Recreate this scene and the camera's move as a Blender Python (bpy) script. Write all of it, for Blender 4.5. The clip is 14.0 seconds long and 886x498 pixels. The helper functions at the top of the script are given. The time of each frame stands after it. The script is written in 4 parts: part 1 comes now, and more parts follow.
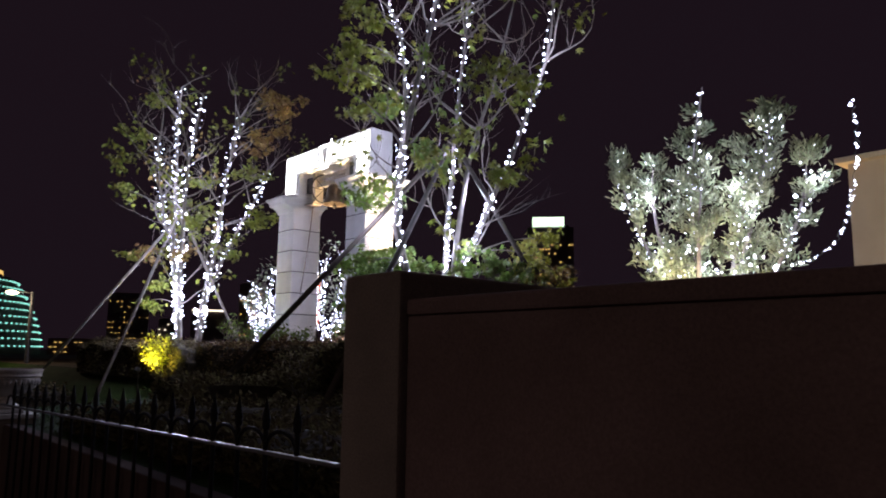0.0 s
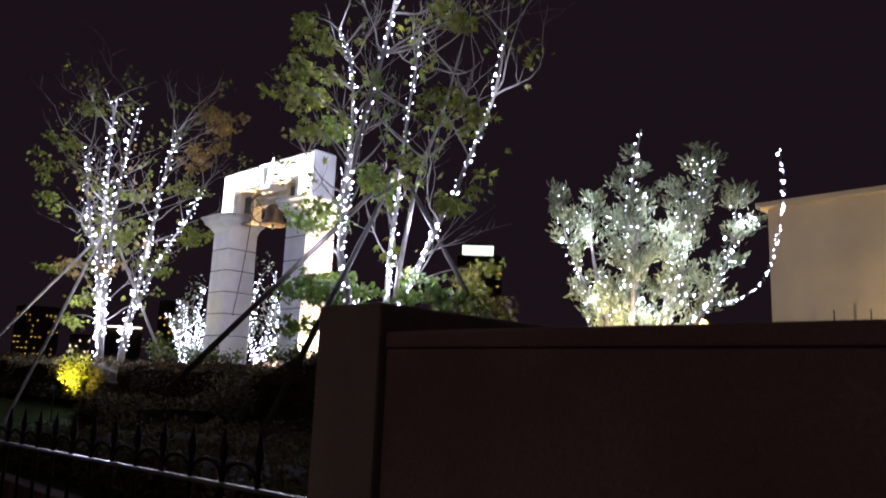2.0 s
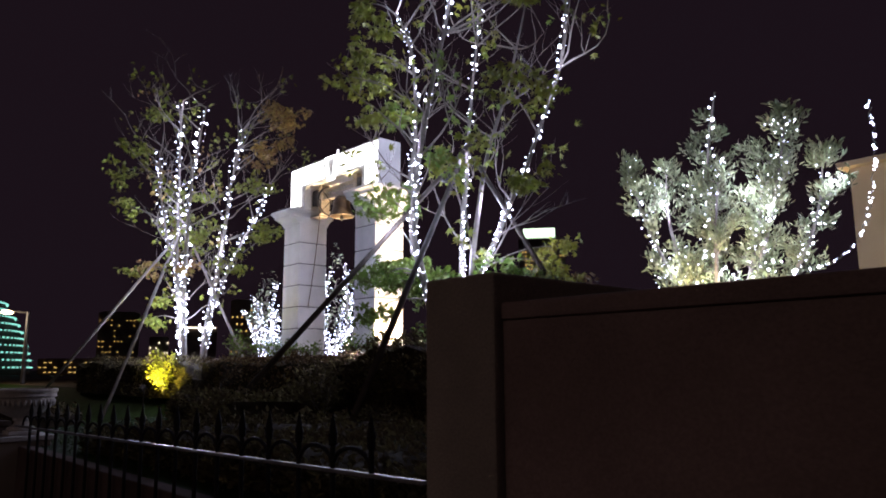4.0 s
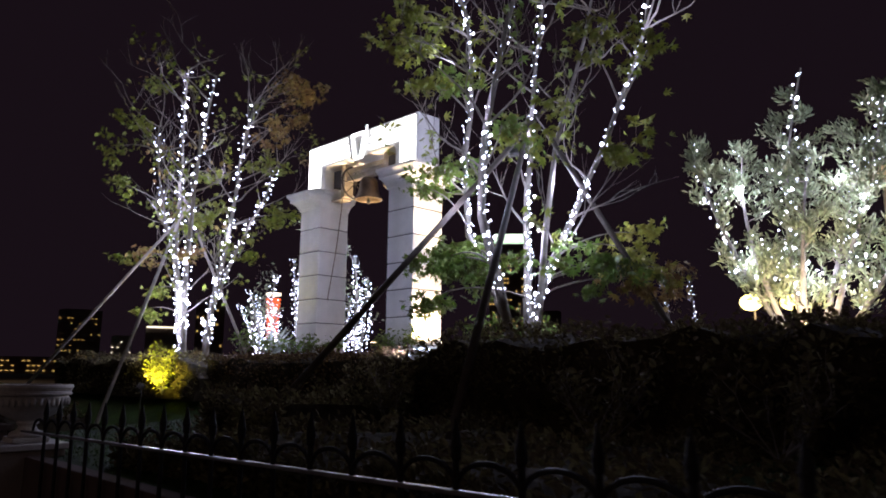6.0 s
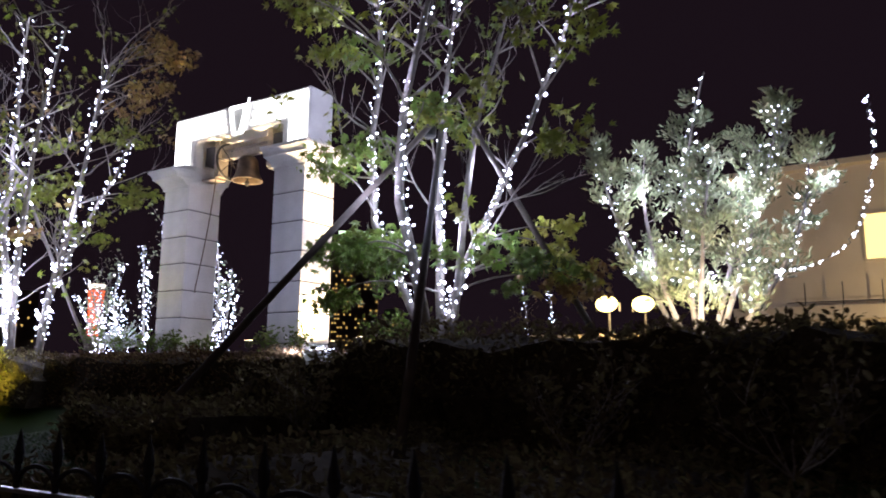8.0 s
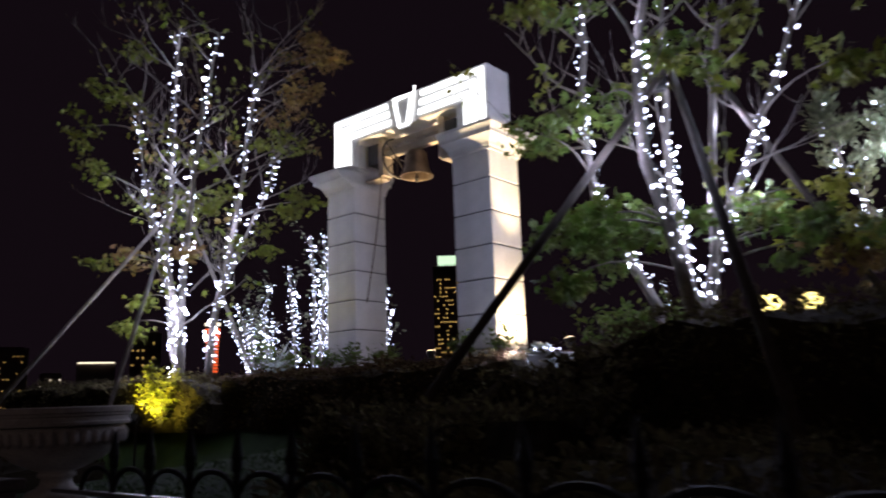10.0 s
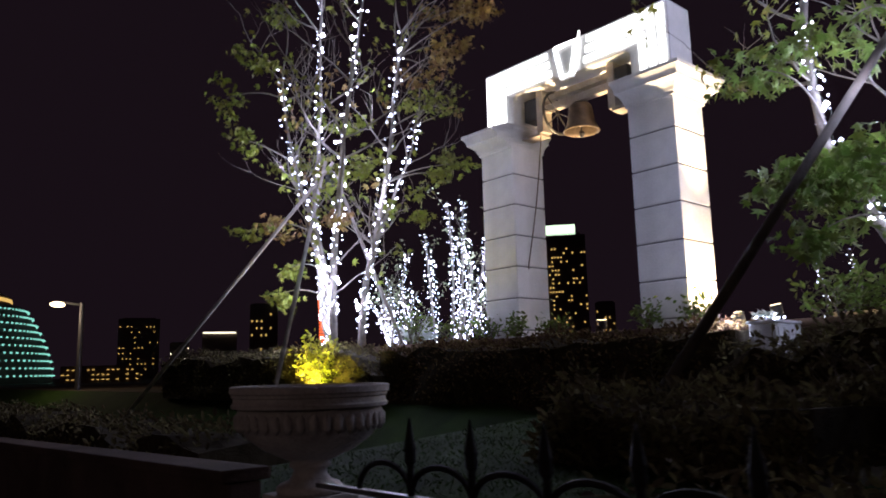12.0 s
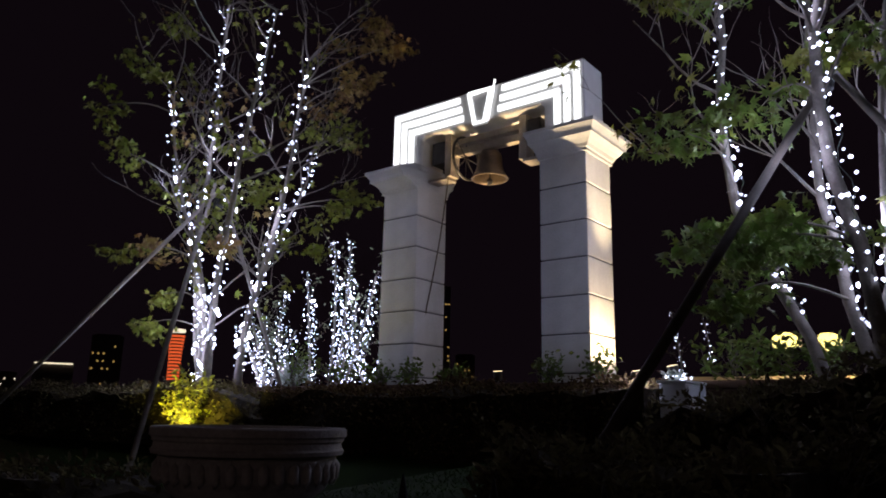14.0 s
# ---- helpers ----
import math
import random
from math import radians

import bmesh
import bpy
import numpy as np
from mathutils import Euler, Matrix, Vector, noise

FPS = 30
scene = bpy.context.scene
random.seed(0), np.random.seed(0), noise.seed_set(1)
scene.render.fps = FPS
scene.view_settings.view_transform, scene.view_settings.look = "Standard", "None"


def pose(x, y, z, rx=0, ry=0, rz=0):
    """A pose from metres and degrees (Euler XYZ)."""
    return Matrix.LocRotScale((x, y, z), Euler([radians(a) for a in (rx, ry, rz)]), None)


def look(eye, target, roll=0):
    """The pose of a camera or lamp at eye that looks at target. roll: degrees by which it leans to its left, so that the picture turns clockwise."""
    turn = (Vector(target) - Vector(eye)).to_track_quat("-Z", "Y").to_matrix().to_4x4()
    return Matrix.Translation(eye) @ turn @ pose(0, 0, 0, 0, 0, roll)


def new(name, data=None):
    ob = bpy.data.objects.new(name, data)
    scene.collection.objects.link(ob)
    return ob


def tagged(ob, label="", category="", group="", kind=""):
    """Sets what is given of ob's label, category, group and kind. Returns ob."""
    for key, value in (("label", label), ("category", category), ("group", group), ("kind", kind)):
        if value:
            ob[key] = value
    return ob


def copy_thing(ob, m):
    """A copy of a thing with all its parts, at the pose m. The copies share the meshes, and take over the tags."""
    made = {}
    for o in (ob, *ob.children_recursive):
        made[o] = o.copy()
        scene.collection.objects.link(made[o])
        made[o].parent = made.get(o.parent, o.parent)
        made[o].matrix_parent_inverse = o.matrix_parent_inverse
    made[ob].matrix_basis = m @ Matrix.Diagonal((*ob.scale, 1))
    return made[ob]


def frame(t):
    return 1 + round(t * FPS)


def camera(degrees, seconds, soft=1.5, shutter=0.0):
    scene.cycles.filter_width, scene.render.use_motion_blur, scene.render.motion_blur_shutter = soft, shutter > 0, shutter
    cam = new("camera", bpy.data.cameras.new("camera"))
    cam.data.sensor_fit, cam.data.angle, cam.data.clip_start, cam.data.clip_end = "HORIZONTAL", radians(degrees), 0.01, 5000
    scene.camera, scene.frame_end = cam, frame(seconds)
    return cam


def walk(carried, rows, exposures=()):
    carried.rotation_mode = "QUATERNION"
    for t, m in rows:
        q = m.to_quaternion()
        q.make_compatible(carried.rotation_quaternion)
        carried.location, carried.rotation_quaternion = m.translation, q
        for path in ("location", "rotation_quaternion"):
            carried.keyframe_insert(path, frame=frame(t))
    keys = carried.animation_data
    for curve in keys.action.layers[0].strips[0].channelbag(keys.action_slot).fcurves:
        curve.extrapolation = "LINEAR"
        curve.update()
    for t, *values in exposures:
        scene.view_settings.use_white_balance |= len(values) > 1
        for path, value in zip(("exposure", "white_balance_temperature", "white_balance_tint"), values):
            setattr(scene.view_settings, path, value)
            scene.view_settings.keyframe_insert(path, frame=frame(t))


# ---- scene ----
cam = camera(62.7, 14.0, soft=1.8, shutter=0.5)

PATH = [
    (0, (10.926, -6.916, 1.687), (9.447, -5.601, 1.974), 0.8),
    (0.5, (10.821, -6.894, 1.671), (9.391, -5.523, 1.943), 0.6),
    (1, (10.793, -6.941, 1.663), (9.403, -5.524, 1.906), 0.3),
    (1.5, (10.789, -6.972, 1.685), (9.426, -5.535, 1.959), 0.9),
    (2, (10.804, -7.047, 1.710), (9.467, -5.603, 2.071), 2.3),
    (2.5, (10.782, -7.064, 1.748), (9.460, -5.623, 2.166), 3.2),
    (3, (10.781, -7.060, 1.723), (9.450, -5.630, 2.152), 3.7),
    (3.5, (10.712, -7.087, 1.696), (9.332, -5.688, 2.066), 2.3),
    (4, (10.583, -7.056, 1.668), (9.125, -5.726, 1.990), -0.3),
    (6.3, (8.685, -7.009, 1.612), (7.320, -5.587, 1.953), 1.0),
    (6.5, (8.560, -6.978, 1.616), (7.252, -5.505, 1.962), 1.1),
    (7, (8.252, -6.970, 1.665), (7.152, -5.333, 2.000), 1.3),
    (7.2, (8.187, -6.967, 1.663), (7.144, -5.294, 1.999), 1.2),
    (9.5, (6.656, -6.661, 1.586), (5.482, -5.080, 1.936), -2.7),
    (10, (6.159, -6.652, 1.487), (4.890, -5.157, 1.883), -1.9),
    (10.5, (5.824, -6.601, 1.545), (4.451, -5.196, 1.921), -1.9),
    (11, (5.656, -6.571, 1.537), (4.220, -5.227, 1.901), -1.6),
    (11.5, (5.448, -6.609, 1.524), (3.976, -5.299, 1.870), -1.4),
    (12, (5.170, -6.706, 1.540), (3.689, -5.403, 1.865), -1.4),
    (12.5, (4.963, -6.737, 1.507), (3.518, -5.395, 1.842), -1.0),
    (13, (4.775, -6.727, 1.525), (3.434, -5.298, 1.926), -0.0),
    (13.5, (4.693, -6.743, 1.495), (3.440, -5.252, 1.947), 1.0),
    (14, (4.648, -6.722, 1.533), (3.447, -5.188, 1.984), 1.2),
]
walk(cam, [(t, look(eye, target, roll)) for t, eye, target, roll in PATH],
     [(0, 1.46), (3, 1.5), (4.2, 1.44), (6.5, 1.18), (7.1, 1.5), (9.5, 0.74), (10.0, 0.56), (10.5, 0.6), (11.3, 0.96), (12, 1.2), (12.6, 1.18), (13.3, 0.34), (14, -0.02)])

# ---------------------------------------------------------------- night sky
world = bpy.data.worlds.new("night_sky")
scene.world = world
world.use_nodes = True
wn = world.node_tree.nodes
wn["Background"].inputs[0].default_value = (0.0037, 0.0021, 0.0034, 1)
wn["Background"].inputs[1].default_value = 1.0

COOL = (0.66, 0.69, 1.0)
WARM = (1.0, 0.70, 0.34)


def lamp(name, place, power, colour, radius=0.03, target=None, angle=60, blend=0.6):
    data = bpy.data.lights.new(name, "SPOT" if target else "POINT")
    data.energy, data.color, data.shadow_soft_size = power, colour, radius
    ob = new(name, data)
    if target:
        data.spot_size, data.spot_blend = radians(angle), blend
        ob.matrix_world = look(place, target)
    else:
        ob.location = place
    return ob


# ---------------------------------------------------------------- materials
def material(name, colour, rough=0.7, metal=0.0, vary=0.25, scale=6.0, fine=60.0, bump=0.15, dirt=None, each=0.0):
    m = bpy.data.materials.new(name)
    m.use_nodes = True
    nt = m.node_tree
    n, l = nt.nodes, nt.links
    b = n["Principled BSDF"]
    b.inputs["Roughness"].default_value, b.inputs["Metallic"].default_value = rough, metal
    co = n.new("ShaderNodeTexCoord")
    big, small = n.new("ShaderNodeTexNoise"), n.new("ShaderNodeTexNoise")
    big.inputs["Scale"].default_value, small.inputs["Scale"].default_value = scale, fine
    big.inputs["Detail"].default_value = 5
    for t in (big, small):
        l.new(co.outputs["Object"], t.inputs["Vector"])
    ramp = n.new("ShaderNodeValToRGB")
    dark = dirt or tuple(c * (1 - vary) for c in colour)
    light = tuple(min(1, c * (1 + vary * 0.6)) for c in colour)
    ramp.color_ramp.elements[0].position, ramp.color_ramp.elements[1].position = 0.3, 0.68
    ramp.color_ramp.elements[0].color, ramp.color_ramp.elements[1].color = (*dark, 1), (*light, 1)
    l.new(big.outputs["Fac"], ramp.inputs["Fac"])
    mix = n.new("ShaderNodeMix")
    mix.data_type, mix.blend_type = "RGBA", "OVERLAY"
    mix.inputs["Factor"].default_value = 0.3
    l.new(ramp.outputs["Color"], mix.inputs["A"])
    l.new(small.outputs["Fac"], mix.inputs["B"])
    out = mix.outputs["Result"]
    if each:
        info, hsv, mp = n.new("ShaderNodeNewGeometry"), n.new("ShaderNodeHueSaturation"), n.new("ShaderNodeMapRange")
        mp.inputs["To Min"].default_value, mp.inputs["To Max"].default_value = 1 - each, 1 + each
        l.new(info.outputs["Random Per Island"], mp.inputs["Value"])
        l.new(mp.outputs["Result"], hsv.inputs["Value"])
        hue = n.new("ShaderNodeMapRange")
        hue.inputs["To Min"].default_value, hue.inputs["To Max"].default_value = 0.5 - each * 0.09, 0.5 + each * 0.03
        l.new(info.outputs["Random Per Island"], hue.inputs["Value"])
        l.new(hue.outputs["Result"], hsv.inputs["Hue"])
        l.new(out, hsv.inputs["Color"])
        out = hsv.outputs["Color"]
    l.new(out, b.inputs["Base Color"])
    if bump:
        bp = n.new("ShaderNodeBump")
        bp.inputs["Strength"].default_value, bp.inputs["Distance"].default_value = bump, 0.01
        l.new(small.outputs["Fac"], bp.inputs["Height"])
        l.new(bp.outputs["Normal"], b.inputs["Normal"])
    return m


def leafy(name, colour, each=0.45, rough=0.55, clear=0.25):
    m = material(name, colour, rough, vary=0.35, scale=2.0, fine=90, bump=0, each=each)
    m.node_tree.nodes["Principled BSDF"].inputs["Transmission Weight"].default_value = 0
    m.node_tree.nodes["Principled BSDF"].inputs["Subsurface Weight"].default_value = 0
    n, l = m.node_tree.nodes, m.node_tree.links
    tr, mx = n.new("ShaderNodeBsdfTranslucent"), n.new("ShaderNodeMixShader")
    src = n["Principled BSDF"].inputs["Base Color"].links[0].from_socket
    l.new(src, tr.inputs["Color"])
    mx.inputs["Fac"].default_value = clear
    l.new(n["Principled BSDF"].outputs[0], mx.inputs[1])
    l.new(tr.outputs[0], mx.inputs[2])
    l.new(mx.outputs[0], n["Material Output"].inputs["Surface"])
    return m


def glow(name, colour, strength, sampled=False):
    m = bpy.data.materials.new(name)
    m.use_nodes = True
    n, l = m.node_tree.nodes, m.node_tree.links
    e = n.new("ShaderNodeEmission")
    e.inputs["Color"].default_value, e.inputs["Strength"].default_value = (*colour, 1), strength
    l.new(e.outputs[0], n["Material Output"].inputs["Surface"])
    if not sampled:
        m.cycles.emission_sampling = "NONE"
    return m


def dull(m, level=0.12):
    m.node_tree.nodes["Principled BSDF"].inputs["Specular IOR Level"].default_value = level
    return m


STONE = material("white_cast_stone", (0.72, 0.71, 0.70), 0.8, vary=0.14, scale=3.0, fine=45, bump=0.25)
JOINT = material("dark_mortar", (0.16, 0.16, 0.16), 0.95, vary=0.3)
PLASTER = material("grey_brown_render", (0.25, 0.21, 0.18), 0.9, vary=0.3, scale=1.7, fine=110, bump=0.35)
BROWNWALL = material("dark_brown_render", (0.20, 0.14, 0.13), 0.9, vary=0.3, scale=1.3, fine=110, bump=0.35)
TERRACEWALL = material("dark_brown_plaster", (0.15, 0.095, 0.065), 0.95, vary=0.4, scale=2.2, fine=90, bump=0.3)
CREAM = material("cream_wall_paint", (0.72, 0.60, 0.40), 0.85, vary=0.10, scale=0.9, fine=60, bump=0.12)
ASPHALT = material("dark_asphalt", (0.05, 0.05, 0.05), 0.9, vary=0.3, scale=0.7, fine=150, bump=0.5)
PAVING = material("grey_pavement", (0.22, 0.2, 0.19), 0.85, vary=0.25, scale=1.2, fine=120, bump=0.3)
HEDGECORE = material("dark_hedge_core", (0.05, 0.04, 0.026), 0.95, vary=0.5, scale=9, fine=80, bump=0.8)
SOIL = material("brown_soil", (0.05, 0.036, 0.026), 0.95, vary=0.4, scale=4, fine=70, bump=0.6)
GRASS_BED = material("dark_turf", (0.014, 0.03, 0.004), 0.95, vary=0.4, scale=3, fine=90, bump=0.6)
GRASS = leafy("grass_blades", (0.02, 0.05, 0.005), 0.4, 0.6, 0.2)
BARK = material("pale_grey_bark", (0.19, 0.168, 0.152), 0.85, vary=0.35, scale=9, fine=80, bump=0.5)
POLE = material("weathered_brown_pole", (0.22, 0.19, 0.17), 0.7, vary=0.35, scale=7, fine=60, bump=0.3)
# poles seen against the lights: their backlit shade is put into this brown
SHADEDPOLE = material("shaded_brown_pole", (0.055, 0.042, 0.034), 0.8, vary=0.35, scale=7, fine=90, bump=0.3)
WRAP = material("black_rubber_wrap", (0.02, 0.02, 0.022), 0.6, vary=0.2)
IRON = material("black_painted_iron", (0.014, 0.013, 0.014), 0.6, 0.0, vary=0.3, scale=14, fine=120, bump=0.2)
# paler than the iron: light caught by the top rail is in this colour
RAILTOP = material("lit_steel_rail", (0.19, 0.18, 0.18), 0.38, 0.7, vary=0.35, scale=9, fine=90, bump=0.15)
BRONZE = material("aged_bronze", (0.13, 0.092, 0.065), 0.5, 0.6, vary=0.4, scale=8, fine=70, bump=0.15)
STEEL = material("painted_steel_bracket", (0.42, 0.36, 0.30), 0.55, 0.2, vary=0.25, scale=8, fine=70, bump=0.15)
DARKSTEEL = material("dark_steel", (0.05, 0.045, 0.045), 0.5, 0.5, vary=0.3)
ROPE = material("brown_rope", (0.12, 0.09, 0.06), 0.9, vary=0.3, scale=30, fine=200)
URN = material("grey_cast_planter", (0.40, 0.37, 0.35), 0.85, vary=0.3, scale=5, fine=70, bump=0.4)
WHITEBOX = material("white_enamel_box", (0.70, 0.72, 0.76), 0.4, vary=0.12, scale=5, fine=60, bump=0.05)
CABLE = material("dark_green_cable", (0.02, 0.03, 0.025), 0.6, vary=0.2)
FACADE = material("dark_concrete_facade", (0.12, 0.09, 0.08), 0.85, vary=0.25, scale=0.15, fine=2.0, bump=0.1)
MAPLE = leafy("maple_leaf", (0.165, 0.20, 0.028))
AUTUMN = leafy("turning_maple_leaf", (0.24, 0.17, 0.05))
GREEN = leafy("fresh_green_leaf", (0.115, 0.18, 0.032))
OLIVE = leafy("silvery_olive_leaf", (0.17, 0.20, 0.11), 0.5)
BOX = leafy("dark_hedge_leaf", (0.115, 0.10, 0.05), 0.5, 0.85, 0.15)
RUSSET = dull(leafy("russet_hedge_leaf", (0.12, 0.085, 0.04), 0.5, 0.85, 0.15), 0.05)
LIME = leafy("yellow_green_shrub_leaf", (0.30, 0.32, 0.05), 0.35)
AGAVE = leafy("grey_blade_leaf", (0.38, 0.42, 0.36), 0.2)
for m in (GRASS_BED, GRASS, SOIL, HEDGECORE, BARK, PLASTER, BROWNWALL, IRON):
    dull(m)
dull(BOX, 0.05)
DARKWALL = dull(material("dark_stone_wall", (0.085, 0.058, 0.052), 0.95, vary=0.35, scale=2.0, fine=80, bump=0.4))
LED = glow("cool_white_bulb", (0.68, 0.73, 1.0), 15.0)
n, l = LED.node_tree.nodes, LED.node_tree.links
geo, power, scale = n.new("ShaderNodeNewGeometry"), n.new("ShaderNodeMath"), n.new("ShaderNodeMath")
power.operation, scale.operation = "POWER", "MULTIPLY_ADD"
power.inputs[1].default_value, scale.inputs[1].default_value, scale.inputs[2].default_value = 2.2, 20.0, 2.4
l.new(geo.outputs["Random Per Island"], power.inputs[0])
l.new(power.outputs[0], scale.inputs[0])
l.new(scale.outputs[0], n["Emission"].inputs["Strength"])
NEON = glow("cool_white_light_tube", (0.95, 0.96, 1.0), 2.0, True)
FLOODGLASS = glow("warm_flood_glass", (1.0, 0.80, 0.24), 2.6)
WARMGLASS = glow("warm_window_glow", (1.0, 0.66, 0.22), 0.9)
YELLOWGLASS = glow("yellow_uplight_glass", (1.0, 0.86, 0.12), 14.0)
CITYWARM = glow("warm_city_window", (1.0, 0.62, 0.18), 0.35)
CITYWHITE = glow("pale_city_window", (1.0, 0.85, 0.62), 1.1)
SIGNGLOW = glow("pale_green_rooftop_sign", (0.70, 1.0, 0.66), 0.75)
TEAL = glow("teal_facade_light", (0.30, 0.85, 0.72), 0.42)
ORANGE = glow("orange_red_tower_light", (1.0, 0.14, 0.04), 0.75)
GREENSIGN = glow("green_exit_light", (0.08, 0.9, 0.28), 0.7)


# ---------------------------------------------------------------- mesh helpers
def part(name, bm, mat, parent=None, label="", smooth=False):
    me = bpy.data.meshes.new(name)
    bm.to_mesh(me)
    bm.free()
    me.materials.append(mat)
    if smooth:
        for p in me.polygons:
            p.use_smooth = True
    ob = new(name, me)
    ob.parent = parent
    return tagged(ob, label) if label else ob


def piece(name, mesh, parent, place=(0, 0, 0), turn=0.0):
    ob = new(name, mesh)
    ob.parent, ob.location, ob.rotation_euler[2] = parent, place, turn
    return ob


def thing(name, label, category, place=(0, 0, 0), group="", kind=""):
    ob = new(name)
    ob.location = place
    return tagged(ob, label, category, group, kind)


def box(bm, a, b, bevel=0.0):
    r = bmesh.ops.create_cube(bm, size=1.0)
    vs = r["verts"]
    for v in vs:
        v.co = Vector([a[i] + (b[i] - a[i]) * (v.co[i] + 0.5) for i in range(3)])
    if bevel:
        es = list({e for v in vs for e in v.link_edges})
        bmesh.ops.bevel(bm, geom=es, offset=bevel, segments=2, affect="EDGES", profile=0.6)
    return bm


def frustum(bm, x0, x1, y0, y1, z0, z1, grow):
    """A block whose top is wider by grow on each side."""
    lo = [bm.verts.new((x, y, z0)) for x, y in ((x0, y0), (x1, y0), (x1, y1), (x0, y1))]
    hi = [bm.verts.new((x, y, z1)) for x, y in ((x0 - grow, y0 - grow), (x1 + grow, y0 - grow), (x1 + grow, y1 + grow), (x0 - grow, y1 + grow))]
    bm.faces.new(lo[::-1]), bm.faces.new(hi)
    for i in range(4):
        bm.faces.new((lo[i], lo[(i + 1) % 4], hi[(i + 1) % 4], hi[i]))
    return bm


def tube(bm, pts, radii, sides=6, cap=True):
    pts = [Vector(p) for p in pts]
    if not hasattr(radii, "__len__"):
        radii = [radii] * len(pts)
    rings = []
    side = Vector((0.31, 0.95, 0.1))
    for i, p in enumerate(pts):
        d = (pts[min(i + 1, len(pts) - 1)] - pts[max(i - 1, 0)]).normalized()
        if abs(d.dot(side)) > 0.95:
            side = Vector((1, 0, 0.2))
        u = d.cross(side).normalized()
        w = d.cross(u)
        side = -w if w.dot(side) < 0 else w
        rings.append([bm.verts.new(p + (u * math.cos(a) + w * math.sin(a)) * radii[i]) for a in [k * math.tau / sides for k in range(sides)]])
    for r, s in zip(rings, rings[1:]):
        for k in range(sides):
            bm.faces.new((r[k], r[(k + 1) % sides], s[(k + 1) % sides], s[k]))
    if cap:
        bm.faces.new(rings[0][::-1]), bm.faces.new(rings[-1])
    return bm


def lathe(bm, profile, n=32, centre=(0, 0)):
    rings = [[bm.verts.new((centre[0] + r * math.cos(k * math.tau / n), centre[1] + r * math.sin(k * math.tau / n), z)) for k in range(n)] for r, z in profile]
    for a, b in zip(rings, rings[1:]):
        for k in range(n):
            bm.faces.new((a[k], a[(k + 1) % n], b[(k + 1) % n], b[k]))
    bm.faces.new(rings[0][::-1]), bm.faces.new(rings[-1])
    return bm


def bez(a, b, c, n):
    """n + 1 points of a bent line from a to c that passes by b."""
    a, b, c = Vector(a), Vector(b), Vector(c)
    k = b * 2 - (a + c) * 0.5
    return [a * (1 - t) ** 2 + k * 2 * t * (1 - t) + c * t * t for t in [i / n for i in range(n + 1)]]


def smooth_line(pts, n):
    """n + 1 points of a smooth line through the given ones."""
    p = [Vector(q) for q in pts]
    p = [p[0] * 2 - p[1]] + p + [p[-1] * 2 - p[-2]]
    out = []
    for i in range(n + 1):
        u = i / n * (len(p) - 3)
        k = min(int(u), len(p) - 4)
        t = u - k
        a, b, c, d = p[k:k + 4]
        out.append((b * 2 + (c - a) * t + (a * 2 - b * 5 + c * 4 - d) * t * t + (b * 3 - a - c * 3 + d) * t ** 3) * 0.5)
    return out


LOBED = [(0, 0)]
for k, (turn, reach) in enumerate(((80, 0.6), (42, 0.88), (0, 1.0), (-42, 0.88), (-80, 0.6))):
    LOBED.append((math.sin(radians(turn)) * reach, 0.18 + math.cos(radians(turn)) * reach * 0.82))
    if k < 4:
        LOBED.append((math.sin(radians(turn - 20)) * 0.27, 0.18 + math.cos(radians(turn - 20)) * 0.27))
NARROW = [(0, 0), (0.13, 0.35), (0.11, 0.7), (0, 1.0), (-0.11, 0.7), (-0.13, 0.35)]
OVAL = [(0, 0), (0.2, 0.3), (0.19, 0.66), (0, 1.0), (-0.19, 0.66), (-0.2, 0.3)]


class Leaves:
    """Many separate small leaves gathered into one mesh."""

    def __init__(self, seed):
        self.v, self.f, self.rng = [], [], random.Random(seed)

    def add(self, place, way, size, shape, fold=0.15):
        y = Vector(way).normalized()
        x = y.cross(Vector((self.rng.uniform(-1, 1), self.rng.uniform(-1, 1), self.rng.uniform(-0.2, 1)))).normalized()
        z = x.cross(y)
        o, base = Vector(place), len(self.v)
        self.v.append(o + y * size * 0.42 - z * size * fold * 0.4)
        for a, b in shape:
            self.v.append(o + (x * a + y * b + z * (abs(a) * fold * 1.4 - b * b * fold)) * size)
        n = len(shape)
        self.f += [(base, base + 1 + i, base + 1 + (i + 1) % n) for i in range(n)]

    def blade(self, place, tip, width):
        a, b, base = Vector(place), Vector(tip), len(self.v)
        s = (b - a).cross(Vector((self.rng.uniform(-1, 1), self.rng.uniform(-1, 1), 0.1))).normalized() * width
        m = (a + b) * 0.5 + Vector((0, 0, (b - a).length * 0.08))
        self.v += [a - s, a + s, m + s * 0.8, m - s * 0.8, b]
        self.f += [(base, base + 1, base + 2, base + 3), (base + 3, base + 2, base + 4)]

    def part(self, name, mat, parent, label="", kind=""):
        me = bpy.data.meshes.new(name)
        me.from_pydata([tuple(p) for p in self.v], [], self.f)
        me.materials.append(mat)
        ob = new(name, me)
        ob.parent = parent
        return tagged(ob, label, kind=kind)


